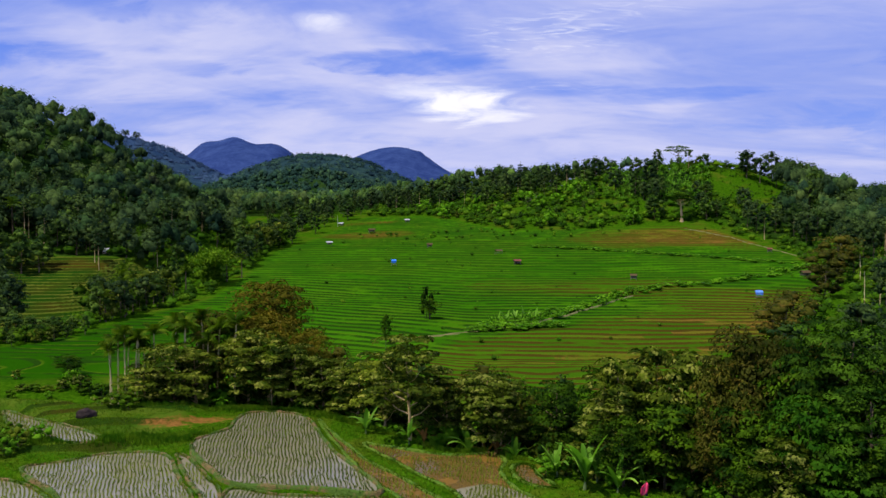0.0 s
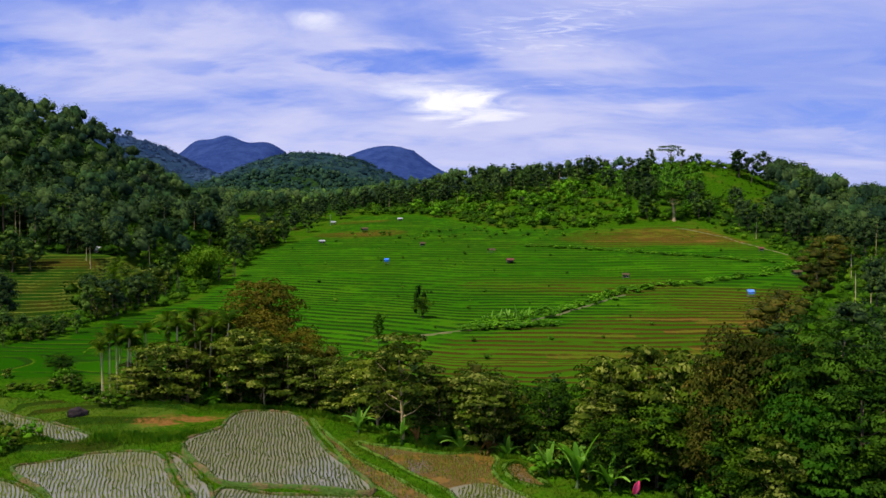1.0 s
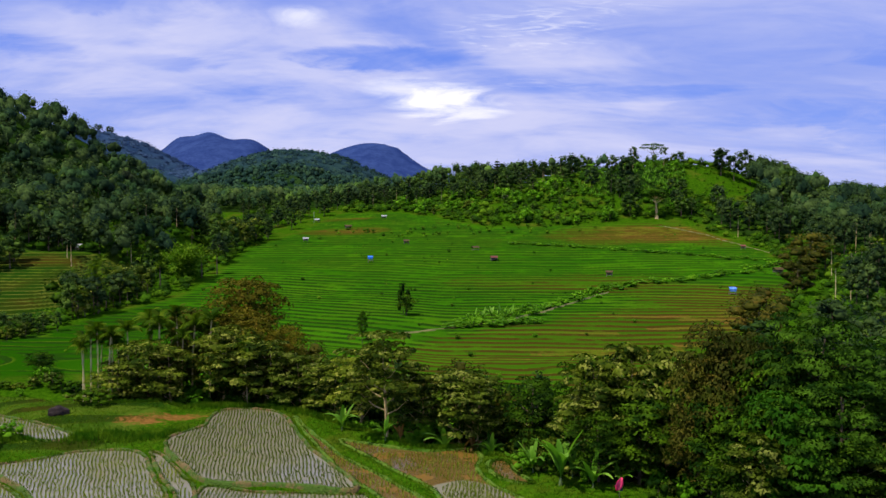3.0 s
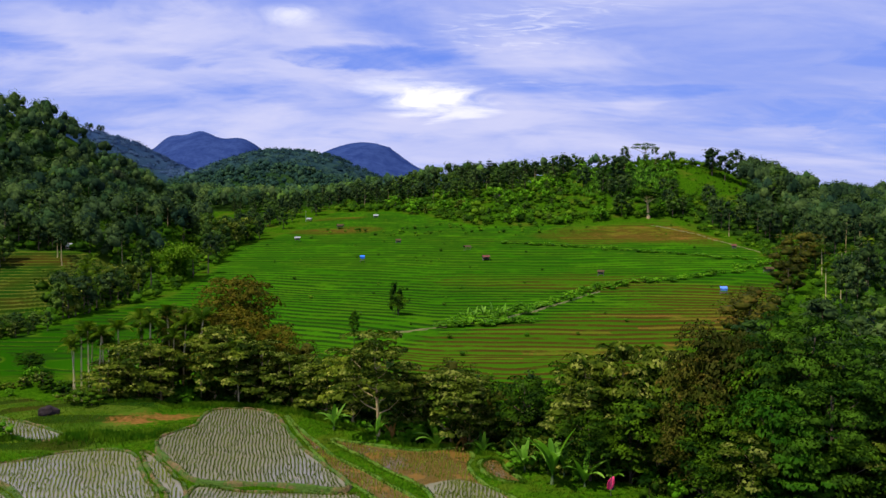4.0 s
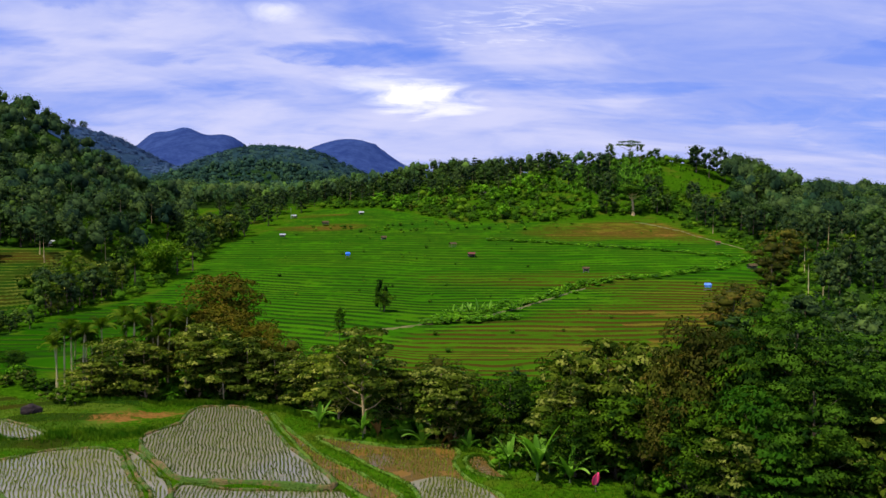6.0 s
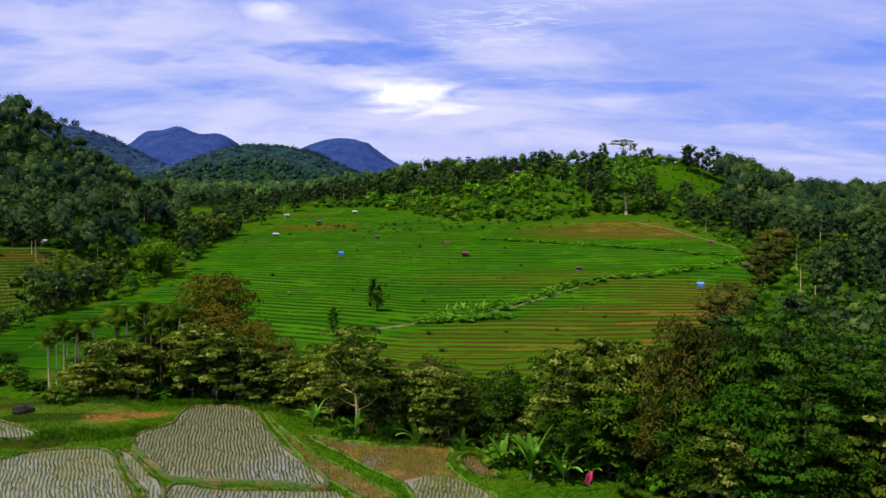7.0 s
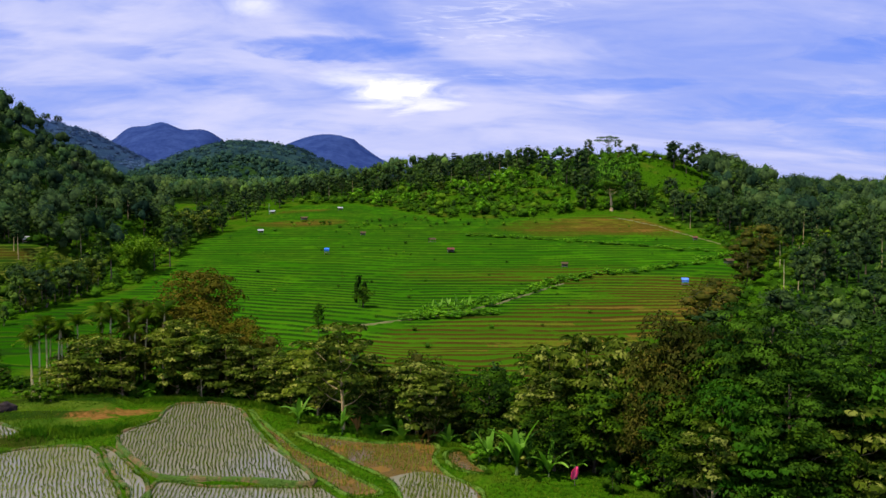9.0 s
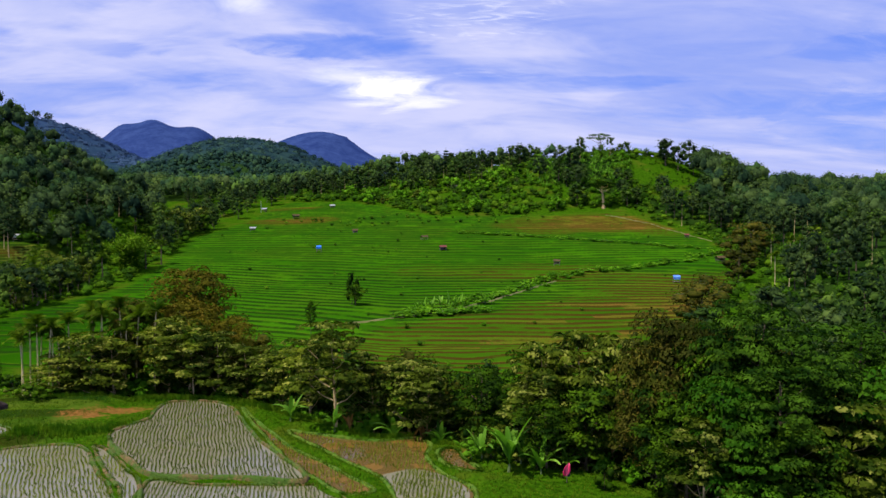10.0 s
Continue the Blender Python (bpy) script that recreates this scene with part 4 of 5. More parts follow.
def make_conifer(name, seed, high, width, label):
    """A tall tree with whorls of flat boughs, narrowing to the top."""
    r = np.random.default_rng(seed)
    root = tagged(new(name), label, "tree")
    ps, pieces = [], [tube([(0, 0, -0.5), (0.1, 0, high * 0.5), (0, 0.1, high)], [0.25, 0.16, 0.03], 7)]
    for k in range(9):
        z = high * (0.28 + 0.075 * k)
        w = width * (1 - (k / 10) ** 1.3) * r.uniform(0.8, 1.1)
        for b in range(5):
            a = 1.257 * b + k * 0.7 + r.uniform(-0.3, 0.3)
            e = np.array([w * math.cos(a), w * math.sin(a), z + 0.15 * w])
            pieces.append(tube([(0, 0, z - 0.2), (e[0] * 0.5, e[1] * 0.5, z), e], [0.06, 0.04, 0.02], 4))
            q = r.uniform(0.25, 1.05, 17)[:, None]
            ps.append(np.array([0, 0, z]) * (1 - q) + e * q + r.normal(0, 0.22, (17, 3)) * np.array([1, 1, 0.5]))
    p = np.concatenate(ps)
    v, f, soft = leaves(p, np.tile((0, 0, 1.0), (len(p), 1)), 0.75, 0.5, r)
    part("trunk", mesh_of("trunk", *join(pieces), True), BARK_DARK, root)
    part("crown", mesh_of("crown", v, f, True, soft), LEAF_DARK, root)
    return root


FULL = {"olive": 10, "green": 10, "rust": 10, "brown": 10, "big": 18, "forest": 14, "wood": 13, "thin": 13, "bush": 2.2, "under": 4, "copper": 10, "lime": 10, "palm": 9, "areca": 10, "banana": 4, "dry": 4, "bamboo": 9, "umbrella": 12, "fig": 12, "conifer": 14}
WIDE = {"olive": 3.3, "green": 3.4, "rust": 3.2, "brown": 3.2, "big": 5.0, "forest": 4.0, "wood": 3.8, "thin": 2.6, "bush": 1.5, "under": 2.1, "copper": 3.4, "lime": 3.6}
PROTOS = {
    "olive": [make_tree("broadleaf_tree", 20 + i, 10, 3.3, 1.3, LEAF_PALE, BARK_PALE, 15, 5, 64, 0.38, 0.16, "olive-green broadleaf tree with pale leaf tips in the gully", tilt=0.7, squash=0.38, spread=0.3, massed=False) for i in range(4)],
    "green": [make_tree("shade_tree", 40 + i, 10, 3.4, 0.8, LEAF_GREEN, BARK_DARK, 14, 7, 50, 0.36, 0.17, "dense bright green leafy tree beside the paddies", tilt=0.45, massed=False) for i in range(4)],
    "rust": [make_tree("durian_tree", 60 + i, 10, 3.2, 0.8, LEAF_RUST, BARK_DARK, 22, 9, 46, 0.28, 0.18, "rust-tinged green fruit tree with fine leaves", squash=0.75, tilt=0.45, massed=False) for i in range(3)],
    "brown": [make_tree("brown_tree", 63 + i, 10, 3.2, 0.6, LEAF_BROWN, BARK_DARK, 22, 9, 44, 0.28, 0.18, "dome-shaped brown-green tree with fine leaves in the gully", squash=0.75, tilt=0.45, massed=False) for i in range(2)],
    "big": [make_tree("tall_leafy_tree", 30 + i, 18, 5.0, 2.0, LEAF_BIG, BARK_DARK, 25, 5, 84, 0.40, 0.34, "tall spreading bright green tree hung with climbers", tilt=0.8, squash=0.36, spread=0.3, massed=False) for i in range(3)],
    "forest": [make_tree("forest_tree", 80 + i, 14, 4.0, 1.4, LEAF_DARK, BARK_DARK, 12, 7, 7, 0.82, 0.22, "tall dark green forest tree on the slope", squash=0.95, spread=0.24, tilt=0.6) for i in range(4)],
    "wood": [make_tree("woodland_tree", 90 + i, 13, 3.8, 0.2, LEAF_WOOD, BARK_DARK, 10, 7, 7, 0.72, 0.24, "full green woodland tree on the slope", squash=0.9, spread=0.24, tilt=0.6) for i in range(3)],
    "thin": [make_tree("slim_tree", 95 + i, 13, 2.6, 7.0, LEAF_DARK, BARK_PALE, 7, 7, 8, 0.55, 0.15, "slim tree with a bare pale trunk and small crown") for i in range(3)],
    "under": [make_tree("small_tree", 170 + i, 4, 2.1, -0.3, (LEAF_PALE, LEAF_GREEN)[i % 2], BARK_DARK, 8, 5, 6, 0.40, 0.08, "small leafy tree in the undergrowth of the gully", squash=0.8) for i in range(4)],
    "lime": [make_tree("young_tree", 190 + i, 10, 3.6, -0.2, LEAF_LIME, BARK_DARK, 14, 5, 64, 0.40, 0.17, "light green large-leaved tree beside the paddies", tilt=0.8, squash=0.36, spread=0.3, massed=False) for i in range(2)],
    "copper": [make_tree("copper_tree", 180 + i, 10, 3.4, -0.2, LEAF_BROWN, BARK_DARK, 10, 7, 12, 0.46, 0.2, "brown-tinged tree at the field's edge", squash=0.9, spread=0.24, tilt=0.6) for i in range(2)],
    "bush": [make_tree("bush", 100 + i, 2.2, 1.5, 0.05, LEAF_BUSH, BARK_DARK, 5, 5, 5, 0.42, 0.04, "low bright green bush", "bush", tilt=1.6, squash=0.7) for i in range(3)],
    "palm": [make_palm("sugar_palm", 110 + i, 8, 15, 3.4, 0.62, "dark feathery palm with long drooping fronds", 0.2, 24, BARK_DARK) for i in range(2)],
    "areca": [make_palm("areca_palm", 120 + i, 9, 11, 2.1, 0.75, "slim areca palm with a pale straight trunk", 0.085) for i in range(3)],
    "banana": [make_banana("banana_plant", 130 + i, 4.0, 8, "bright green banana plant with long arching leaves") for i in range(3)],
    "dry": [make_banana("dry_banana_plant", 135, 4.0, 6, "withered banana plant with drooping brown leaves", LEAF_DRY)],
    "bamboo": [make_bamboo("bamboo_clump", 140, 9, 4.6, "round yellow-green bamboo clump at the field's edge")],
    "umbrella": [make_umbrella("flat_topped_tree", 150, 12, 7.5, "flat-topped tree with a thin wide crown on the ridge", None, 0.3, 65, 0.75, LEAF_GREEN)],
    "fig": [make_umbrella("spreading_tree", 152, 12, 5.2, "spreading tree with a thick pale forked trunk below the hill", BARK_PALE, 0.75, 120, 0.7, LEAF_GREEN)],
    "conifer": [make_conifer("tiered_tree", 160 + i, 14, 3.4, "dark tiered tree with level boughs on the ridge") for i in range(2)],
}


def plant(kind, i, x, y, high, half=None, turn=None, label="", group=""):
    p = PROTOS[kind][i % len(PROTOS[kind])]
    s = high / FULL[kind]
    w = half / WIDE[kind] if half else s
    return stand(p, x, y, s, (i * 77.0) % 360 if turn is None else turn, w, label, group)


def scatter(n, zone, kinds, heights, seed, group, gap=3.0):
    """Plants where the zone allows, no two closer than gap."""
    r = np.random.default_rng(seed)
    x0, x1, y0, y1, test = zone
    x, y = r.uniform(x0, x1, n * 30), r.uniform(y0, y1, n * 30)
    ok = test(x, y)
    x, y = x[ok], y[ok]
    taken = np.zeros((0, 2))
    for px, py in zip(x, y):
        if len(taken) >= n:
            break
        if len(taken) and np.min(np.hypot(taken[:, 0] - px, taken[:, 1] - py)) < gap:
            continue
        taken = np.vstack([taken, (px, py)])
        kind = kinds[r.integers(len(kinds))]
        high = r.uniform(*heights) * (0.5 if kind == "palm" else 1.0)
        high = min(high, 9.5) if kind in ("areca", "palm") else high
        plant(kind, int(r.integers(100)), px, py, high, WIDE[kind] * high / FULL[kind] * r.uniform(0.85, 1.2) if kind in WIDE else None, None, "", group)


def forest_stuff(name, n, zone, seed, sizes, cards, card, label, mat, shape=(0.34, 0.42), masses=4):
    """A closed wood too far off to count: each crown some lumpy masses under leaf sprays, all joined into one."""
    r = np.random.default_rng(seed)
    x0, x1, y0, y1, test = zone
    x, y = r.uniform(x0, x1, n * 14), r.uniform(y0, y1, n * 14)
    ok = test(x, y)
    x, y = x[ok][:n], y[ok][:n]
    n = len(x)
    z = height(x, y)
    lie = unit(np.stack([(height(x - 4, y) - height(x + 4, y)) / 8, (height(x, y - 4) - height(x, y + 4)) / 8, np.full(n, 0.55)], 1))
    h = r.uniform(*sizes, n)
    size = np.stack([h * shape[0], h * shape[0], h * shape[1]], 1) * r.uniform(0.8, 1.25, (n, 1))
    mid = np.stack([x, y, z + h * (-0.05 if masses == 1 and y0 > 600 else shape[1] + 0.12 * (sizes[1] > 10))], 1)
    lump = ball(n * masses, r).reshape(n, masses, 3)
    lump[..., 2] = np.where(lump[..., 2] < -0.4, -lump[..., 2], lump[..., 2])
    if masses == 1:
        lump *= 0.2
    centre = mid[:, None] + 0.62 * lump * size[:, None]
    girth = size[:, None] * (0.58 if masses > 1 else 1.0) * r.uniform(0.8, 1.2, (n, masses, 1))
    segs, rings = (6, 3)
    inner = 0.62 if cards else 1.0
    v, f, soft = puffs(centre.reshape(-1, 3), girth.reshape(-1, 3) * inner, r, segs, rings, 0.25)
    soft = unit(soft + np.repeat(lie, masses * (segs * rings + 2), 0) * (0.35 if cards > 10 else 7.0))
    tone = r.uniform(0, 1, n)
    tones = np.repeat(tone, masses * (segs * rings + 2))
    if cards:
        o = ball(n * cards, r).reshape(n, cards, 3)
        o[..., 2] = np.where(o[..., 2] < -0.2, -o[..., 2], o[..., 2])
        which = r.integers(0, masses, (n, cards))
        row = np.arange(n)[:, None]
        p = centre[row, which] + o * girth[row, which] * r.uniform(0.78, 1.12, (n, cards, 1))
        lv, lf, ln = leaves(p.reshape(-1, 3), (o + 0.3 * lump[row, which] + lie[:, None] * 0.5).reshape(-1, 3), card, 0.2, r, 0.8)
        f = np.concatenate([f, lf + len(v)])
        v, soft = np.concatenate([v, lv]), np.concatenate([soft, ln])
        tones = np.concatenate([tones, np.repeat(tone, cards * 4)])
    me = mesh_of(name, v, f, True, soft)
    me.attributes.new("tree_tone", "FLOAT", "POINT").data.foreach_set("value", tones.astype(np.float32))
    root = part(name, me, mat)
    return tagged(root, label, "forest", kind="stuff")


FRONT = {
    "olive": [(-46, 109, 7.4, 4.2), (-42, 109, 10.6, 4.6), (-39, 109, 9.8, 4.1), (-32, 110, 12.8, 4.5), (-29, 109, 11.5, 4.5), (-25, 108, 10.8, 3.7), (-21, 107, 9.1, 3.9), (-16, 104, 9.6, 4.2), (-12, 100, 11.1, 4.0), (-8.2, 92, 12.6, 4.4), (-4, 94, 9.7, 3.4), (-0, 92, 10.6, 4.3), (2, 90, 9.7, 3.3), (14, 83, 13.6, 4.1), (17, 81, 15.6, 4.0), (20, 79.5, 15.8, 4.0), (13, 81, 9.9, 4.0), (34, 62, 12.8, 4.6), (23, 63, 8.9, 3.0)],
    "green": [(13, 77, 6.7, 2.6), (8, 90, 10.4, 4.0), (17, 78, 10.1, 4.5), (13, 86, 13.0, 2.7), (23, 67, 8.2, 3.5), (23, 70, 10.7, 3.6), (30, 62, 10.2, 4.0), (25, 69, 15.9, 3.9), (34, 68, 14.6, 4.3)],
    "lime": [(25, 63, 12.7, 3.5), (26, 61, 9.5, 3.0), (36, 64, 15.5, 4.2)],
    "big": [(28.4, 67, 20.0, 4.4), (31.4, 66, 18.6, 4.6), (28.6, 62, 14.6, 4.2), (34.5, 66, 16.6, 5.0), (39, 70, 17.5, 5.5)],
    "rust": [(-32, 123, 17.5, 6.0), (-24, 113, 12.5, 2.9)],
    "brown": [(-39, 118, 14.4, 4.1), (24.2, 73.5, 18.0, 4.4), (22.6, 73, 15.6, 3.4), (22, 72, 11.6, 3.2), (26.2, 73, 17.4, 3.4), (30, 70, 17.4, 3.2)],
}
# ---- trees of the gully in front ----
for kind, rows in FRONT.items():
    for i, (x, y, high, half) in enumerate(rows):
        plant(kind, i, x, y + (1.8 if x < -14 else 0.9 if x < 10 else 0.0), high, half, None, "", "trees of the gully")


scatter(170, (-54, 30, 60, 125, lambda x, y: (y > belt(x) + 1.6) & (y < belt(x) + 9) & (x > -47 + 0.1 * (y - 109)) & (np.hypot(x - 13.9, y - 72.4) > 3.0)), ["bush", "under", "under", "under"], (2.0, 4.8), 31, "undergrowth of the gully", 1.4)
scatter(46, (-46, 14, 78, 112, lambda x, y: (y > belt(x) - 0.6) & (y < belt(x) + 0.9)), ["bush", "under", "bush"], (0.9, 2.2), 35, "undergrowth of the gully", 1.1)
scatter(24, (-52, 24, 78, 135, lambda x, y: (y > belt(x) + 6) & (y < belt(x) + 15)), ["wood", "under", "copper"], (6, 9), 32, "trees of the gully", 3.5)
scatter(60, (6, 34, 58, 92, lambda x, y: (y > 88.5 - x) & (y + 0.6 * x < 96) & (y > 60) & ((np.abs(x - 0.1935 * y) > 2.4) | (y > 77))), ["under", "under", "under", "bush"], (1.2, 3.0), 33, "undergrowth of the gully", 1.3)

scatter(16, (6.0, 14.5, 76.5, 81, lambda x, y: y > 84.5 - 0.6 * x), ["bush", "under"], (0.8, 1.8), 34, "undergrowth of the gully", 1.1)

# ---- trees by zones ----
scatter(100, (-125, -68, 172, 350, lambda x, y: (field_mask(x, y) < 0.05) & (x < left_edge(y) - 2) & (x > left_edge(y) - 19) & (x > -0.475 * y) & ((np.abs(x + 0.331 * y) > 10) | (y < 180))), ["forest", "wood", "wood", "palm", "palm", "under"], (5.5, 11), 1, "trees along the field's edge", 2.6)
scatter(110, (-200, -96, 160, 340, lambda x, y: (field_mask(x, y) < 0.1) & (x < left_edge(y) - 14) & (x > -50 - 0.62 * y) & ((x > -0.475 * y) | (x < -0.568 * y) | (y > 251))), ["forest", "forest", "wood", "thin", "palm"], (8, 14), 6, "trees under the wooded hill", 4.5)
scatter(185, (50, 220, 100, 420, lambda x, y: (x > right_edge(y) + 4) & (x < 44 + y * 0.54) & (bell(x, y, 124, 398, 26, 28) < 0.4) & ((np.abs(x - 0.415 * y) > 10) | (y < 140) | (y > 245))), ["forest", "wood", "forest", "wood", "forest", "wood", "forest", "thin"], (8.5, 14), 2, "trees beside the field", 4.5)
scatter(150, (-75, 76, 405, 500, lambda x, y: (field_mask(x, y) < 0.1) & (y > 425 - 0.15 * x) & (bell(x, y, 80, 411, 26, 22) < 0.3)), ["forest", "wood", "wood", "thin", "conifer"], (8, 13.5), 3, "trees on the hill", 3.6)
scatter(80, (-30, 125, 366, 430, lambda x, y: (field_mask(x, y) < 0.05) & (bell(x, y, 122, 398, 22, 24) < 0.5) & (bell(x, y, 80, 411, 24, 20) < 0.35)), ["wood", "bush", "bush", "under"], (2.5, 6), 4, "trees on the hill", 2.6)

forest_stuff("hill_forest", 1450, (-330, -95, 210, 560, lambda x, y: (field_mask(x, y) < 0.05) & (x < -98 - 0.05 * (y - 300)) & (x > -40 - 0.68 * y) & ~meadow(x, y) & ((x > -0.475 * y) | (x < -0.568 * y) | (y > 251))), 21, (7, 13.5), 84, 0.80, "closed dark green forest over the steep hillside", WOOD_NEAR, (0.38, 0.42), 4)
forest_stuff("valley_forest", 900, (-260, 260, 440, 650, lambda x, y: (y > 455) & (np.abs(x) < 0.55 * y)), 22, (8, 13), 34, 1.05, "closed green forest in the upper valley", WOOD_VALLEY, (0.38, 0.42), 3)
forest_stuff("ridge_forest", 480, (110, 330, 300, 520, lambda x, y: (x > right_edge(y) + 25) & (x < 0.62 * y) & ((x > 0.352 * y) | (y < 365))), 23, (9, 14.5), 84, 0.85, "closed dark forest on the ridge", WOOD_NEAR, (0.38, 0.42), 4)
forest_stuff("far_ridge_forest", 1500, (-900, -300, 1150, 1600, lambda x, y: (x > -0.60 * y) & (x < -0.27 * y)), 29, (6, 11), 6, 2.2, "forest on the long ridge, painted blue for haze", WOOD_HAZE, (0.7, 0.5), 1)
forest_stuff("middle_forest", 1500, (-330, 140, 640, 980, lambda x, y: (x > -0.34 * y) & (x < 0.14 * y)), 33, (8, 14), 16, 1.5, "closed green forest on the low hill beyond the valley, tinted blue for haze", WOOD_MIDDLE, (0.45, 0.42), 2)
forest_stuff("upland_forest", 3400, (-560, 260, 960, 1500, lambda x, y: (x > -0.30 * y) & (x < 0.14 * y)), 28, (6, 11), 5, 2.2, "green forest covering the nearer uplands, with haze blue in its colour", WOOD_MID, (0.6, 0.5), 1)
forest_stuff("hill_scrub", 1600, (-60, 140, 366, 470, lambda x, y: (field_mask(x, y) < 0.05) & (bell(x, y, 124, 398, 21, 22) < 0.5) & (bell(x, y, 80, 411, 22, 17) < 0.4)), 25, (0.9, 3.6), 18, 0.6, "thick green scrub on the hillside", SCRUB, (0.75, 0.5), 1)
forest_stuff("slope_scrub", 1000, (-150, -70, 150, 340, lambda x, y: (field_mask(x, y) < 0.05) & (x < left_edge(y) + 1)), 26, (0.9, 3.2), 18, 0.5, "thick green scrub beside the terraces", SCRUB, (0.75, 0.5), 1)
forest_stuff("side_scrub", 650, (30, 150, 100, 380, lambda x, y: (field_mask(x, y) < 0.05) & (x > right_edge(y) - 1) & (x < right_edge(y) + 30)), 27, (0.8, 2.6), 18, 0.46, "thick green scrub beside the field", SCRUB, (0.75, 0.5), 1)

forest_stuff("field_weeds", 110, (-80, 100, 112, 362, lambda x, y: (field_mask(x, y) > 0.95) | ((x < -48) & (y > belt(x) + 6) & (y < 150))), 30, (0.35, 1.0), 16, 0.3, "scattered low weeds on the terrace edges", SCRUB, (0.75, 0.5), 1)
forest_stuff("hill_weeds", 130, (104, 146, 378, 424, lambda x, y: bell(x, y, 124, 398, 21, 22) > 0.45), 31, (0.4, 1.1), 16, 0.36, "low weeds on the open grassy hill", SCRUB, (0.75, 0.5), 1)
forest_stuff("field_top_weeds", 70, (-60, 60, 350, 374, lambda x, y: y > 340), 32, (0.6, 1.7), 18, 0.42, "low scrub at the top of the field", SCRUB, (0.8, 0.5), 1)

# ---- single plants ----
for i, (dx, dy, h) in enumerate([(0, 0, 10.4), (-1.4, 0.6, 9.8), (1.3, 0.3, 10.0), (-0.5, 1.7, 9.2), (2.4, 1.5, 8.8), (-2.6, 1.2, 8.6), (0.8, 2.6, 9.6), (5.6, 5.5, 9.3), (8.5, 6.0, 9.0), (3.9, 4.0, 8.2), (14.5, 6, 9.5), (11.4, 2.4, 8.4), (-3.6, 2.6, 9.4), (1.8, 0.9, 9.8)]):
    plant("areca", i, -48.8 + dx * 0.92, 111.0 + dy, h * 1.22 + (1.6 if dx > 5 else 0.0), None, None, "", "areca palms")
for i, (x, y, h) in enumerate([(-45.5, 113, 13.0), (-41.6, 114, 14.2), (-37.4, 115, 14.0), (-34.6, 114, 14.6), (-43.4, 116, 14.4), (-28.2, 109.5, 10.0), (-39.8, 117, 15.0)]):
    plant("areca", i, x, y, h, None, None, "", "areca palms")
for i, (x, y, h) in enumerate([(9.3, 76.1, 5.6), (12.2, 75.2, 3.6), (7.2, 80.5, 3.0), (10.8, 78.6, 3.4), (3.4, 88.4, 3.0), (-13.6, 95.4, 3.2), (-8.2, 91.6, 2.6), (14.8, 75.6, 2.6), (-1.6, 90.6, 3.6)]):
    plant("banana", i, x, y, h, None, None, "", "bananas beside the paddies")
for i, (x, y, h) in enumerate([(0.4, 90.4, 2.8), (1.6, 89.6, 2.4), (-6.6, 92.6, 2.6)]):
    plant("dry", i, x, y, h, None, None, "", "bananas beside the paddies")
for i, (x, y) in enumerate([(1.9, 176.5), (3.4, 177.6), (5.2, 176.8), (7.0, 178.4), (8.4, 177.9), (10.1, 179.5), (11.6, 180.5), (9.2, 180.6), (17, 183.5), (18.6, 184.6)]):
    plant("banana", i, x, y, 2.3 + 0.3 * (i % 4), None, None, "", "bananas by the path")
for i, (x, y, h) in enumerate([(96, 205, 11.5), (101, 211, 10.5), (106, 213, 11), (92, 197, 10), (110, 221, 11.5), (99, 223, 10), (84, 187, 10.5)]):
    plant("areca", i, x, y, h, None, None, "", "areca palms")
plant("green", 1, -11.8, 185.6, 5.0, 2.0, None, "dark green lone tree standing in the rice field")
plant("under", 1, -12.6, 186.4, 7.6, 1.5, None, "thin lone tree standing in the rice field")
plant("green", 2, -18.2, 155.4, 6.4, 1.0, None, "slim pole overgrown by a climber at the field's edge")
for x, y, h in ((-114, 188, 10), (-121, 201, 11), (-129, 214, 12), (-139, 229, 12), (-104, 178, 12), (-108, 184, 13), (-103, 172, 9)):
    plant("forest", int(h), x, y, h, h * 0.3, None, "", "trees along the field's edge")
plant("green", 1, -66.8, 130.5, 3.8, 2.4, None, "round bushy tree on the terrace")
for i, (x, y, h) in enumerate([(-130, 229, 10), (-126, 231, 9), (-134, 235, 11), (-137, 229, 11), (-128, 237, 10)]):
    plant("wood", i, x, y, h, h * 0.36, None, "", "trees under the wooded hill")
for i, (x, y, h) in enumerate([(-97, 168, 5.5), (-94.3, 169.5, 5), (-100, 172, 6), (-91.5, 173, 4.5), (-89, 176, 4)]):
    plant("wood", i, x, y, h, h * 0.42, None, "", "trees along the field's edge")
for i, (x, y, h) in enumerate([(-62, 125, 2.4), (-60, 123.6, 2.0), (-65, 125.2, 1.6), (-57.6, 122.6, 2.2), (-71, 124.6, 1.1), (-69, 124.7, 1.2), (-67, 124.6, 1.0), (-47.8, 105, 1.7), (-50, 106.4, 1.5), (-45.6, 104.4, 1.8)]):
    plant("under", i, x, y, h, 0.7 + 0.45 * h, None, "small leafy bush on the bank of the terrace", "bushes on the terrace")
scatter(14, (-58, -49, 84, 91, lambda x, y: y > 83 + 0.3 * (x + 58)), ["bush", "under"], (1.2, 2.4), 15, "bushes on the terrace", 1.2)
scatter(6, (-82, -62, 110, 135, lambda x, y: x < -62), ["under", "bush"], (1, 2), 14, "bushes on the terrace", 3.0)
scatter(26, (-112, -84, 158, 176, lambda x, y: (x < left_edge(y) + 4) & (x > -0.60 * y)), ["under", "wood", "wood"], (2.5, 5), 12, "trees along the field's edge", 2.6)
plant("bamboo", 0, -83, 251, 13.5)
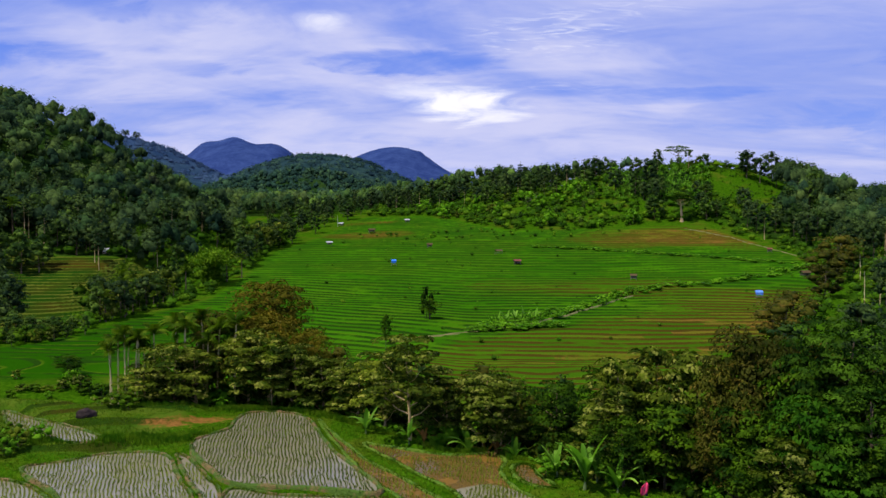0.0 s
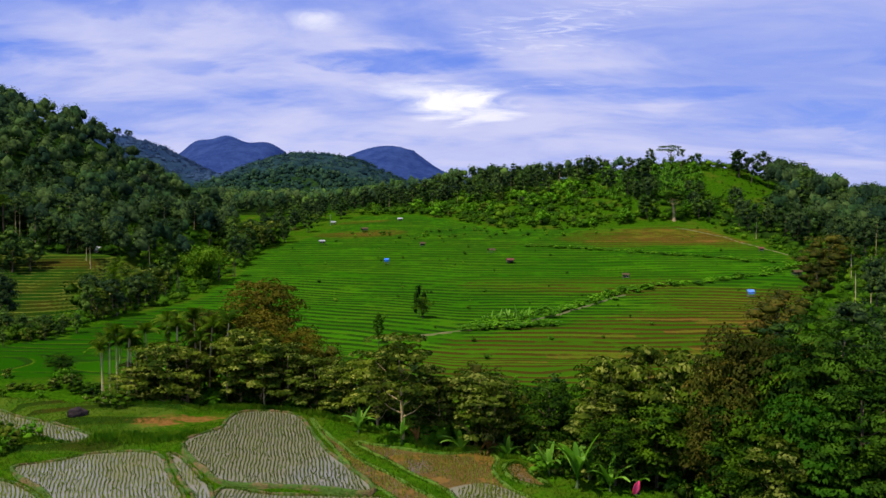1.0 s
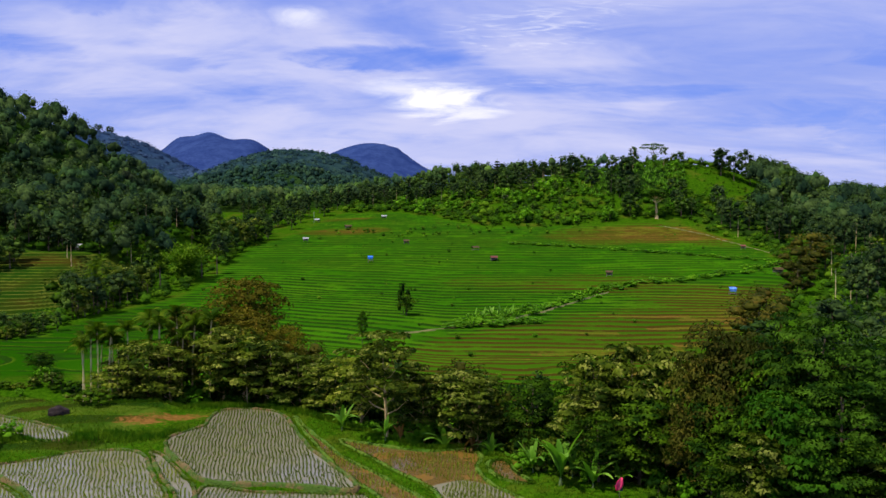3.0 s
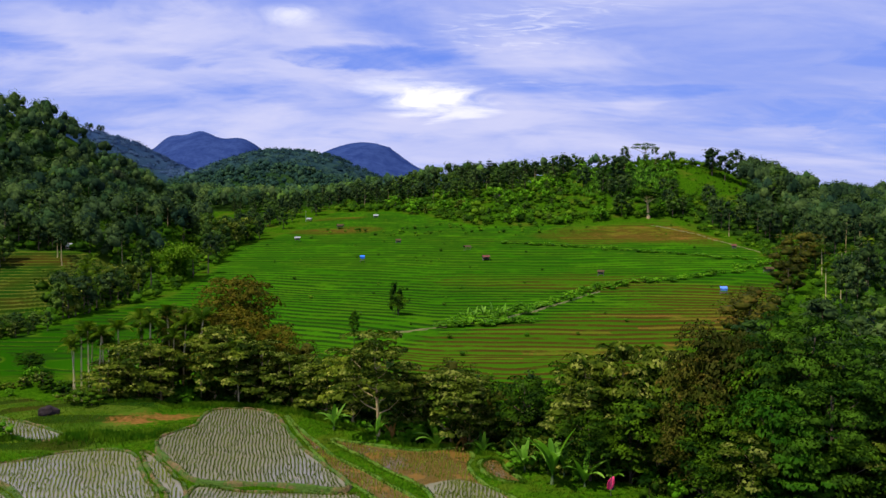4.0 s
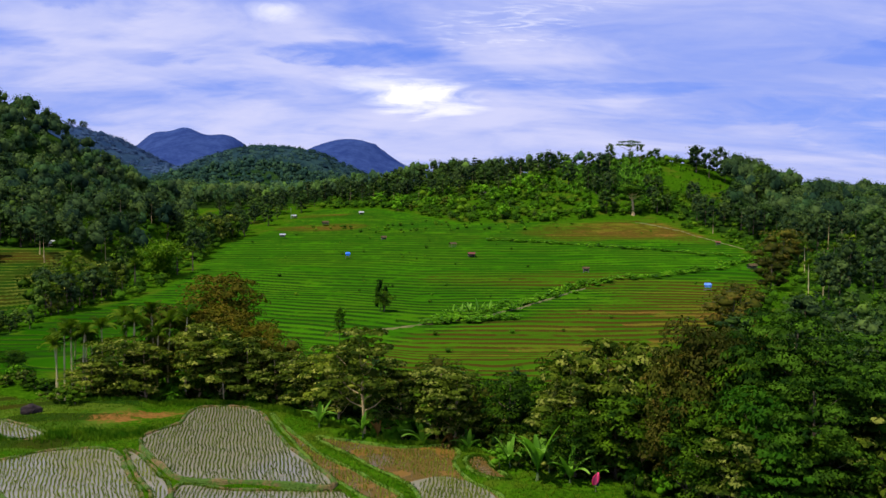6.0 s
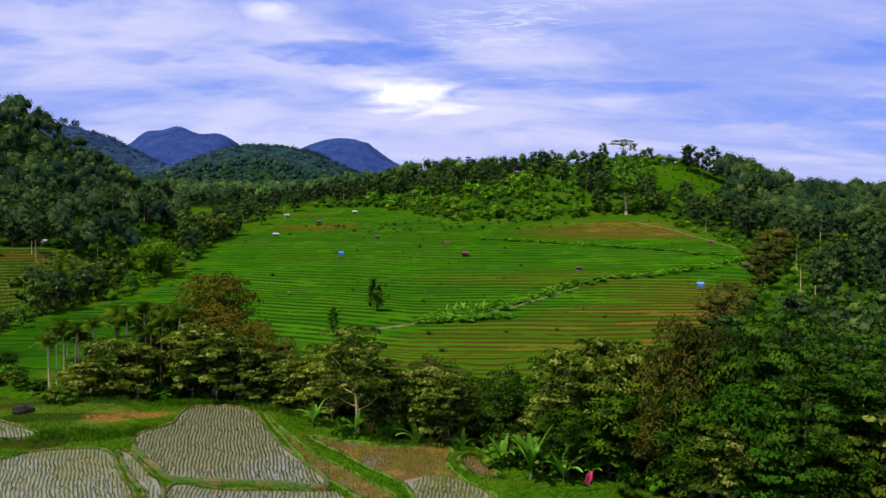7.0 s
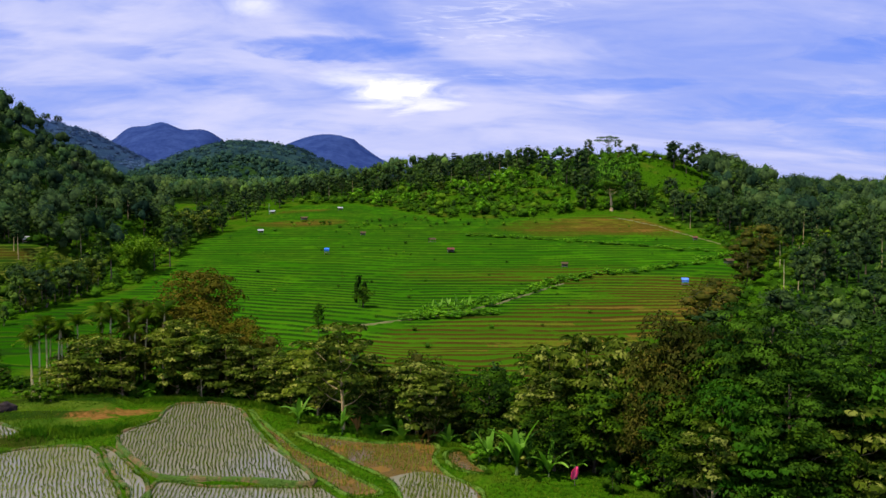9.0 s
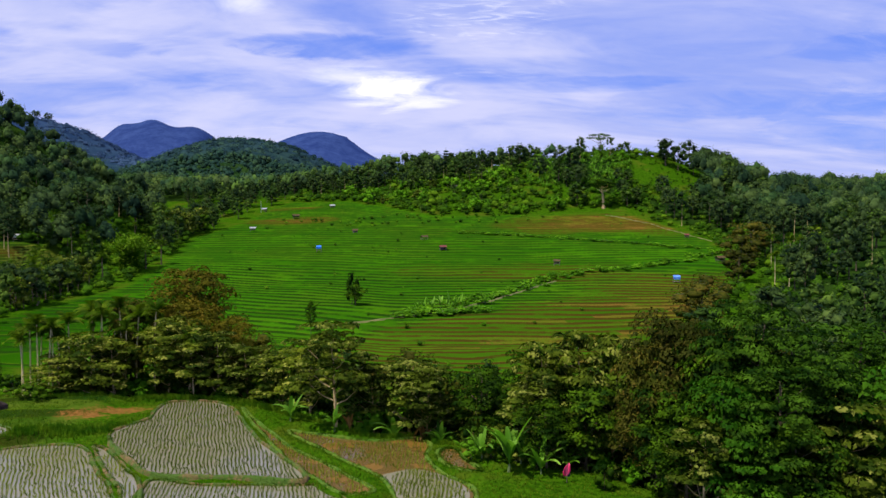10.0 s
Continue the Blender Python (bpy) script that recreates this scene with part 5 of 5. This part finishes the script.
for i, (x, y, h) in enumerate([(-130, 262, 17), (-112, 238, 11), (-114.5, 241, 10), (-110, 234, 9.5), (-126, 270, 15), (-100, 252, 12)]):
    plant("thin", i, x, y, h, None, None, "", "trees under the wooded hill")
scatter(75, (-118, -60, 318, 462, lambda x, y: (field_mask(x, y) < 0.03) & (x < left_edge(y) - 2) & ~meadow(x, y)), ["forest", "forest", "wood", "conifer"], (6, 11), 17, "trees along the field's edge", 3.4)
scatter(34, (-165, -112, 250, 282, lambda x, y: x < -0.465 * y), ["forest", "forest", "wood", "thin"], (9, 14), 16, "trees under the wooded hill", 3.6)
for i, (x, y, h) in enumerate([(-86, 196, 9.0), (-90, 203, 9.8), (-88, 190, 7.0), (-80, 257, 8.5), (-77, 263, 7.5), (-149, 258, 11), (-94, 214, 10.5), (-97, 224, 9.5), (-84, 232, 8.0)]):
    plant("palm", i, x, y, h, None, None, "", "sugar palms at the field's edge")
plant("bamboo", 0, -30, 112, 9.0, None, 40)
plant("umbrella", 0, 98, 425, 11)
for i, (x, y) in enumerate(((-574, 1316), (-569, 1318), (-557, 1320), (-553, 1322))):
    plant("forest", i, x, y, 13, 4.5, None, "", "trees on the far ridge")
plant("conifer", 0, 20, 438, 18)
for kind, x, y, h, w in (("wood", 76, 372, 10.5, 4.6), ("fig", 86.4, 366, 11.5, None), ("wood", 97, 366, 10.0, 3.6), ("wood", 102, 368, 8.0, 2.6), ("forest", 127, 408, 14, 4.8), ("forest", 132, 404, 13, 4.0), ("forest", 139, 402, 11, 4.0),
                         ("wood", 111, 424, 7, 3.2), ("wood", 90, 430, 8, 3), ("rust", -31, 118, 15, 5.5), ("copper", 104, 248, 12, 6.5), ("copper", 94, 232, 10, 6.0), ("copper", 84, 208, 9, 4.5), ("copper", 53.4, 150, 10.4, 5.6), ("copper", 58, 159, 10.4, 5.0), ("wood", 50, 139, 7.5, 4.2)):
    plant(kind, int(h), x, y, h, w)
for i, (x, y, h) in enumerate([(149, 425, 10), (166, 428, 16), (170, 430, 14), (183, 430, 15), (202, 440, 15.5), (215, 442, 14), (226, 446, 15)]):
    plant(("forest", "conifer", "forest")[i % 3], i, x, y, h, 3.2 if i % 3 != 1 else None, None, "", "tall trees on the ridge")
scatter(140, (56, 112, 388, 428, lambda x, y: (bell(x, y, 84, 409, 27, 19) > 0.35)), ["banana"], (2.6, 4.2), 8, "banana grove on the hill", 1.3)

TRACK = [(-23.3, 159.3), (-18.1, 162.0), (-7.2, 165.3), (0.7, 170.0), (11.6, 178.1), (24.6, 196.0), (39.1, 218.0), (53.3, 229.4), (71.5, 239.6), (105.4, 270.2)]


def along(points, step):
    p = np.array(points, float)
    d = np.concatenate([[0], np.cumsum(np.hypot(*np.diff(p, axis=0).T))])
    s = np.arange(0, d[-1], step)
    return np.stack([np.interp(s, d, p[:, 0]), np.interp(s, d, p[:, 1])], 1)


def footpath(points, wide, label):
    p = along(points, 0.8)
    p[:, 0] += 0.4 * wave(p[:, 0], p[:, 1], 5, 1)
    t = unit(np.gradient(p, axis=0))
    side = np.stack([t[:, 1], -t[:, 0]], 1)
    edges = [p + side * wide * k for k in (-0.5, -0.2, 0.2, 0.5)]
    z = height(p[:, 0], p[:, 1])
    z = np.convolve(np.pad(np.maximum(z, np.maximum(np.concatenate([z[:1], z[:-1]]), np.concatenate([z[1:], z[-1:]]))), 3, "edge"), np.ones(7) / 7, "valid") + 0.16
    v = np.stack([np.concatenate([e, (z + dz)[:, None]], 1) for e, dz in zip(edges, (-0.35, 0, 0, -0.35))], 1).reshape(-1, 3)
    f = [[i * 4 + j, i * 4 + j + 1, i * 4 + j + 5, i * 4 + j + 4] for i in range(len(p) - 1) for j in range(3)]
    return tagged(part("path", mesh_of("path", v, np.array(f), True), PATH), label, "path", kind="structure")


footpath(TRACK[1:7], 0.75, "pale trodden earth path across the terraces")
footpath([(86, 358), (92, 352), (99.5, 341), (106, 318), (109, 294)], 0.26, "pale trodden earth path under the hill")
r = np.random.default_rng(77)
for i, (x, y) in enumerate(along(TRACK[3:], 1.7)):
    if (i > 6 or i % 2) and r.uniform() < 0.8:
        plant("bush", i, x + r.normal(-1.2, 1.2), y + r.normal(1.2, 1.2), r.uniform(0.6, 1.9), r.uniform(0.9, 2.3), None, "", "hedge along the path")
for i, (x, y) in enumerate(along([(-2, 170), (16, 176)], 1.7)):
    plant("bush", i, x, y - 1.5 + r.normal(0, 1.0), r.uniform(0.9, 1.6), r.uniform(1.5, 2.5), None, "", "hedge along the path")
for i, (x, y) in enumerate(along([(20, 326), (40, 317), (70, 300), (103, 281)], 2.6)):
    plant("bush", i, x + r.normal(0, 0.8), y + r.normal(0, 0.8), r.uniform(0.6, 1.1), r.uniform(1.4, 2.6), None, "", "hedge between the fields")

# ---- huts and small things ----


def solid(size, at=(0, 0, 0), turn=(0, 0, 0), bevel=0.02):
    """A box with softened edges."""
    bm = bmesh.new()
    bmesh.ops.create_cube(bm, size=1.0)
    bmesh.ops.scale(bm, vec=size, verts=bm.verts)
    bmesh.ops.bevel(bm, geom=bm.edges[:], offset=min(bevel, min(size) * 0.3), segments=1, affect="EDGES")
    bm.transform(pose(*at, *turn))
    me = bpy.data.meshes.new("piece")
    bm.to_mesh(me)
    bm.free()
    return me


def field_hut(x, y, wide, deep, roof, turn, label, wall=None):
    """A rest hut: four posts, a plank deck, a pitched roof of two sheets, half-open sides."""
    root = tagged(new("field_hut"), label, "hut", "field huts")
    root.matrix_basis = pose(x, y, height_at(x, y), 0, 0, turn)
    hp = 1.25
    for sx in (-1, 1):
        for sy in (-1, 1):
            part("post", solid((0.1, 0.1, hp + 0.5), (sx * wide * 0.42, sy * deep * 0.42, hp / 2 - 0.2)), WOOD, root)
    part("deck", solid((wide * 0.92, deep * 0.92, 0.08), (0, 0, 0.55)), WOOD, root)
    for sy in (-1, 1):
        part("roof_sheet", solid((wide * 1.15, deep * 0.66, 0.05), (0, sy * deep * 0.29, hp + 0.28), (-sy * 30, 0, 0)), roof, root)
    part("ridge_cap", solid((wide * 1.17, 0.22, 0.06), (0, 0, hp + 0.48)), roof, root)
    if wall:
        part("wall_panel", solid((wide * 0.84, 0.05, hp - 0.7), (0, deep * 0.42, 0.55 + (hp - 0.7) / 2)), wall, root)
        part("wall_panel", solid((0.05, deep * 0.84, 0.5), (wide * 0.42, 0, 0.8)), wall, root)
    return root


def tarp_shelter(x, y, wide, deep, cloth, turn, label):
    """A sagging tarpaulin tied over four poles."""
    root = tagged(new("tarpaulin_shelter"), label, "shelter", "tarpaulin shelters")
    root.matrix_basis = pose(x, y, height_at(x, y), 0, 0, turn)
    for sx in (-1, 1):
        for sy in (-1, 1):
            part("pole", mesh_of("pole", *tube([(sx * wide * 0.46, sy * deep * 0.46, -0.3), (sx * wide * 0.45, sy * deep * 0.45, 1.75 + 0.2 * sy)], [0.05, 0.04], 6), True), WOOD, root)
    u, v = np.meshgrid(np.linspace(-0.5, 0.5, 9), np.linspace(-0.5, 0.5, 9))
    top = 1.8 + 0.42 * v - 0.9 * (0.25 - u ** 2) * (0.25 - v ** 2) * 4 * 0.3 + 0.25 * (0.5 - np.abs(v)) + 0.03 * np.sin(u * 25)
    pts = np.stack([u * wide, v * deep, top], -1).reshape(-1, 3)
    quads = [[i * 9 + j, i * 9 + j + 1, i * 9 + j + 10, i * 9 + j + 9] for i in range(8) for j in range(8)]
    sheet = part("sheet", mesh_of("sheet", pts, np.array(quads), True), cloth, root)
    thick = sheet.modifiers.new("thickness", "SOLIDIFY")
    thick.thickness = 0.02
    part("hanging_side", solid((wide * 0.96, 0.03, 0.7), (0, -deep * 0.47, 1.25), (6, 0, 0)), cloth, root)
    part("deck", solid((wide * 0.85, deep * 0.85, 0.08), (0, 0, 0.4)), WOOD, root)
    return root


field_hut(11.6, 278, 2.2, 1.7, TIN_RED, 12, "small field hut with a rusty red tin roof", WOOD)
field_hut(43.7, 243, 1.8, 1.5, THATCH, -15, "small brown thatched hut in the rice field", WOOD)
field_hut(-21, 331, 2.0, 1.8, THATCH, 8, "small brown thatched hut in the upper field", WOOD)
field_hut(5.9, 306, 2.4, 1.8, THATCH, 30, "low dark thatched hut in the rice field")
field_hut(103, 304, 1.6, 1.4, TIN_RED, -20, "small red-brown hut below the hill", WOOD)
field_hut(95.3, 250.5, 2.6, 2.0, THATCH, 15, "thatched hut with a pale wall beside the trees", PALE_WALL)
field_hut(-63, 341, 2.2, 1.7, TIN_WHITE, 10, "small hut with a pale tin roof in the rice", WOOD)
field_hut(-68, 399, 2.2, 1.8, TIN_WHITE, -12, "small hut with a pale tin roof beside a pole", WOOD)
field_hut(-50, 375, 2.8, 2.0, THATCH, 20, "small grey hut on bare soil", PALE_WALL)
field_hut(-36, 399, 2.2, 1.8, TIN_WHITE, 0, "small white-roofed hut at the field's top", WOOD)
tarp_shelter(-30.2, 283, 1.7, 1.2, TARP_BLUE, 5, "bright blue tarpaulin shelter in the rice field")
tarp_shelter(69.5, 212.5, 1.8, 1.3, TARP_PALE, -8, "pale blue tarpaulin shelter on dry terraces")
tarp_shelter(-116, 252, 1.8, 1.4, TIN_WHITE, 10, "small white sheet shelter on the stepped field")


def boulder(x, y, size, mat, label, seed):
    bm = bmesh.new()
    bmesh.ops.create_icosphere(bm, subdivisions=3, radius=1.0)
    for v in bm.verts:
        n = v.co.normalized()
        k = 1 + 0.22 * noise.noise(n * 1.4 + Vector((seed, 0, 0))) + 0.08 * noise.noise(n * 4)
        v.co = Vector((n.x * size[0] * k, n.y * size[1] * k, n.z * size[2] * k))
    me = bpy.data.meshes.new("boulder")
    bm.to_mesh(me)
    bm.free()
    ob = tagged(part("boulder", me, mat), label, "rock")
    ob.matrix_basis = pose(x, y, height_at(x, y) + size[2] * 0.3, 0, 8, 30)
    return ob


boulder(-48.9, 99.8, (1.25, 0.8, 0.8), STONE, "dark rounded boulder on the terrace", 1)
boulder(25, 420, (3.6, 2.2, 2.0), PALE_WALL, "pale rock face showing through the scrub", 2)
boulder(28.5, 421, (2.0, 1.5, 1.2), PALE_WALL, "pale rock showing through the scrub", 5)


def pink_flag(x, y):
    root = tagged(new("flag"), "bright pink cloth flag on a bamboo pole", "flag")
    root.matrix_basis = pose(x, y, height_at(x, y) - 0.2, 0, 0, 8) @ Matrix.Scale(0.85, 4)
    part("pole", mesh_of("pole", *tube([(0, 0, -0.3), (0.02, 0, 1.2), (0.08, 0, 2.5)], [0.03, 0.025, 0.015], 6), True), WOOD, root)
    k = 9
    u = np.linspace(0, 1, k)
    wide = 0.42 * np.sin(np.pi * np.clip(u * 0.94 + 0.04, 0, 1)) ** 0.75
    rows = [np.stack([-0.30 + 0.62 * u + s * wide * 0.85, 0.10 * np.sin(3 * s + 4 * u), 1.0 + 1.35 * u - s * wide * 0.4], 1) for s in np.linspace(-1, 1, 5)]
    v = np.concatenate(rows)
    f = [[i * k + j, i * k + j + 1, (i + 1) * k + j + 1, (i + 1) * k + j] for i in range(4) for j in range(k - 1)]
    cloth = part("cloth", mesh_of("cloth", v, np.array(f), True), CLOTH_PINK, root, "bright pink cloth")
    cloth.modifiers.new("thickness", "SOLIDIFY").thickness = 0.01
    part("ribbon", solid((0.30, 0.03, 0.45), (0.22, 0.06, 1.15), (0, -25, 0)), CLOTH_DARK, root, "dark blue cloth end")


pink_flag(14.1, 72.8)


def aerial_pole(x, y, high, label):
    root = tagged(new("pole"), label, "pole")
    root.matrix_basis = pose(x, y, height_at(x, y))
    part("shaft", mesh_of("shaft", *tube([(0, 0, -0.5), (0, 0, high)], [0.09, 0.07], 8), True), TIN_WHITE, root)
    part("crossarm", solid((0.9, 0.08, 0.08), (0, 0, high - 0.4)), WOOD, root)


aerial_pole(-69.5, 398, 5.5, "thin pale pole beside a hut")

for ps in PROTOS.values():
    for p in ps:
        for o in (*p.children_recursive, p):
            bpy.data.objects.remove(o)
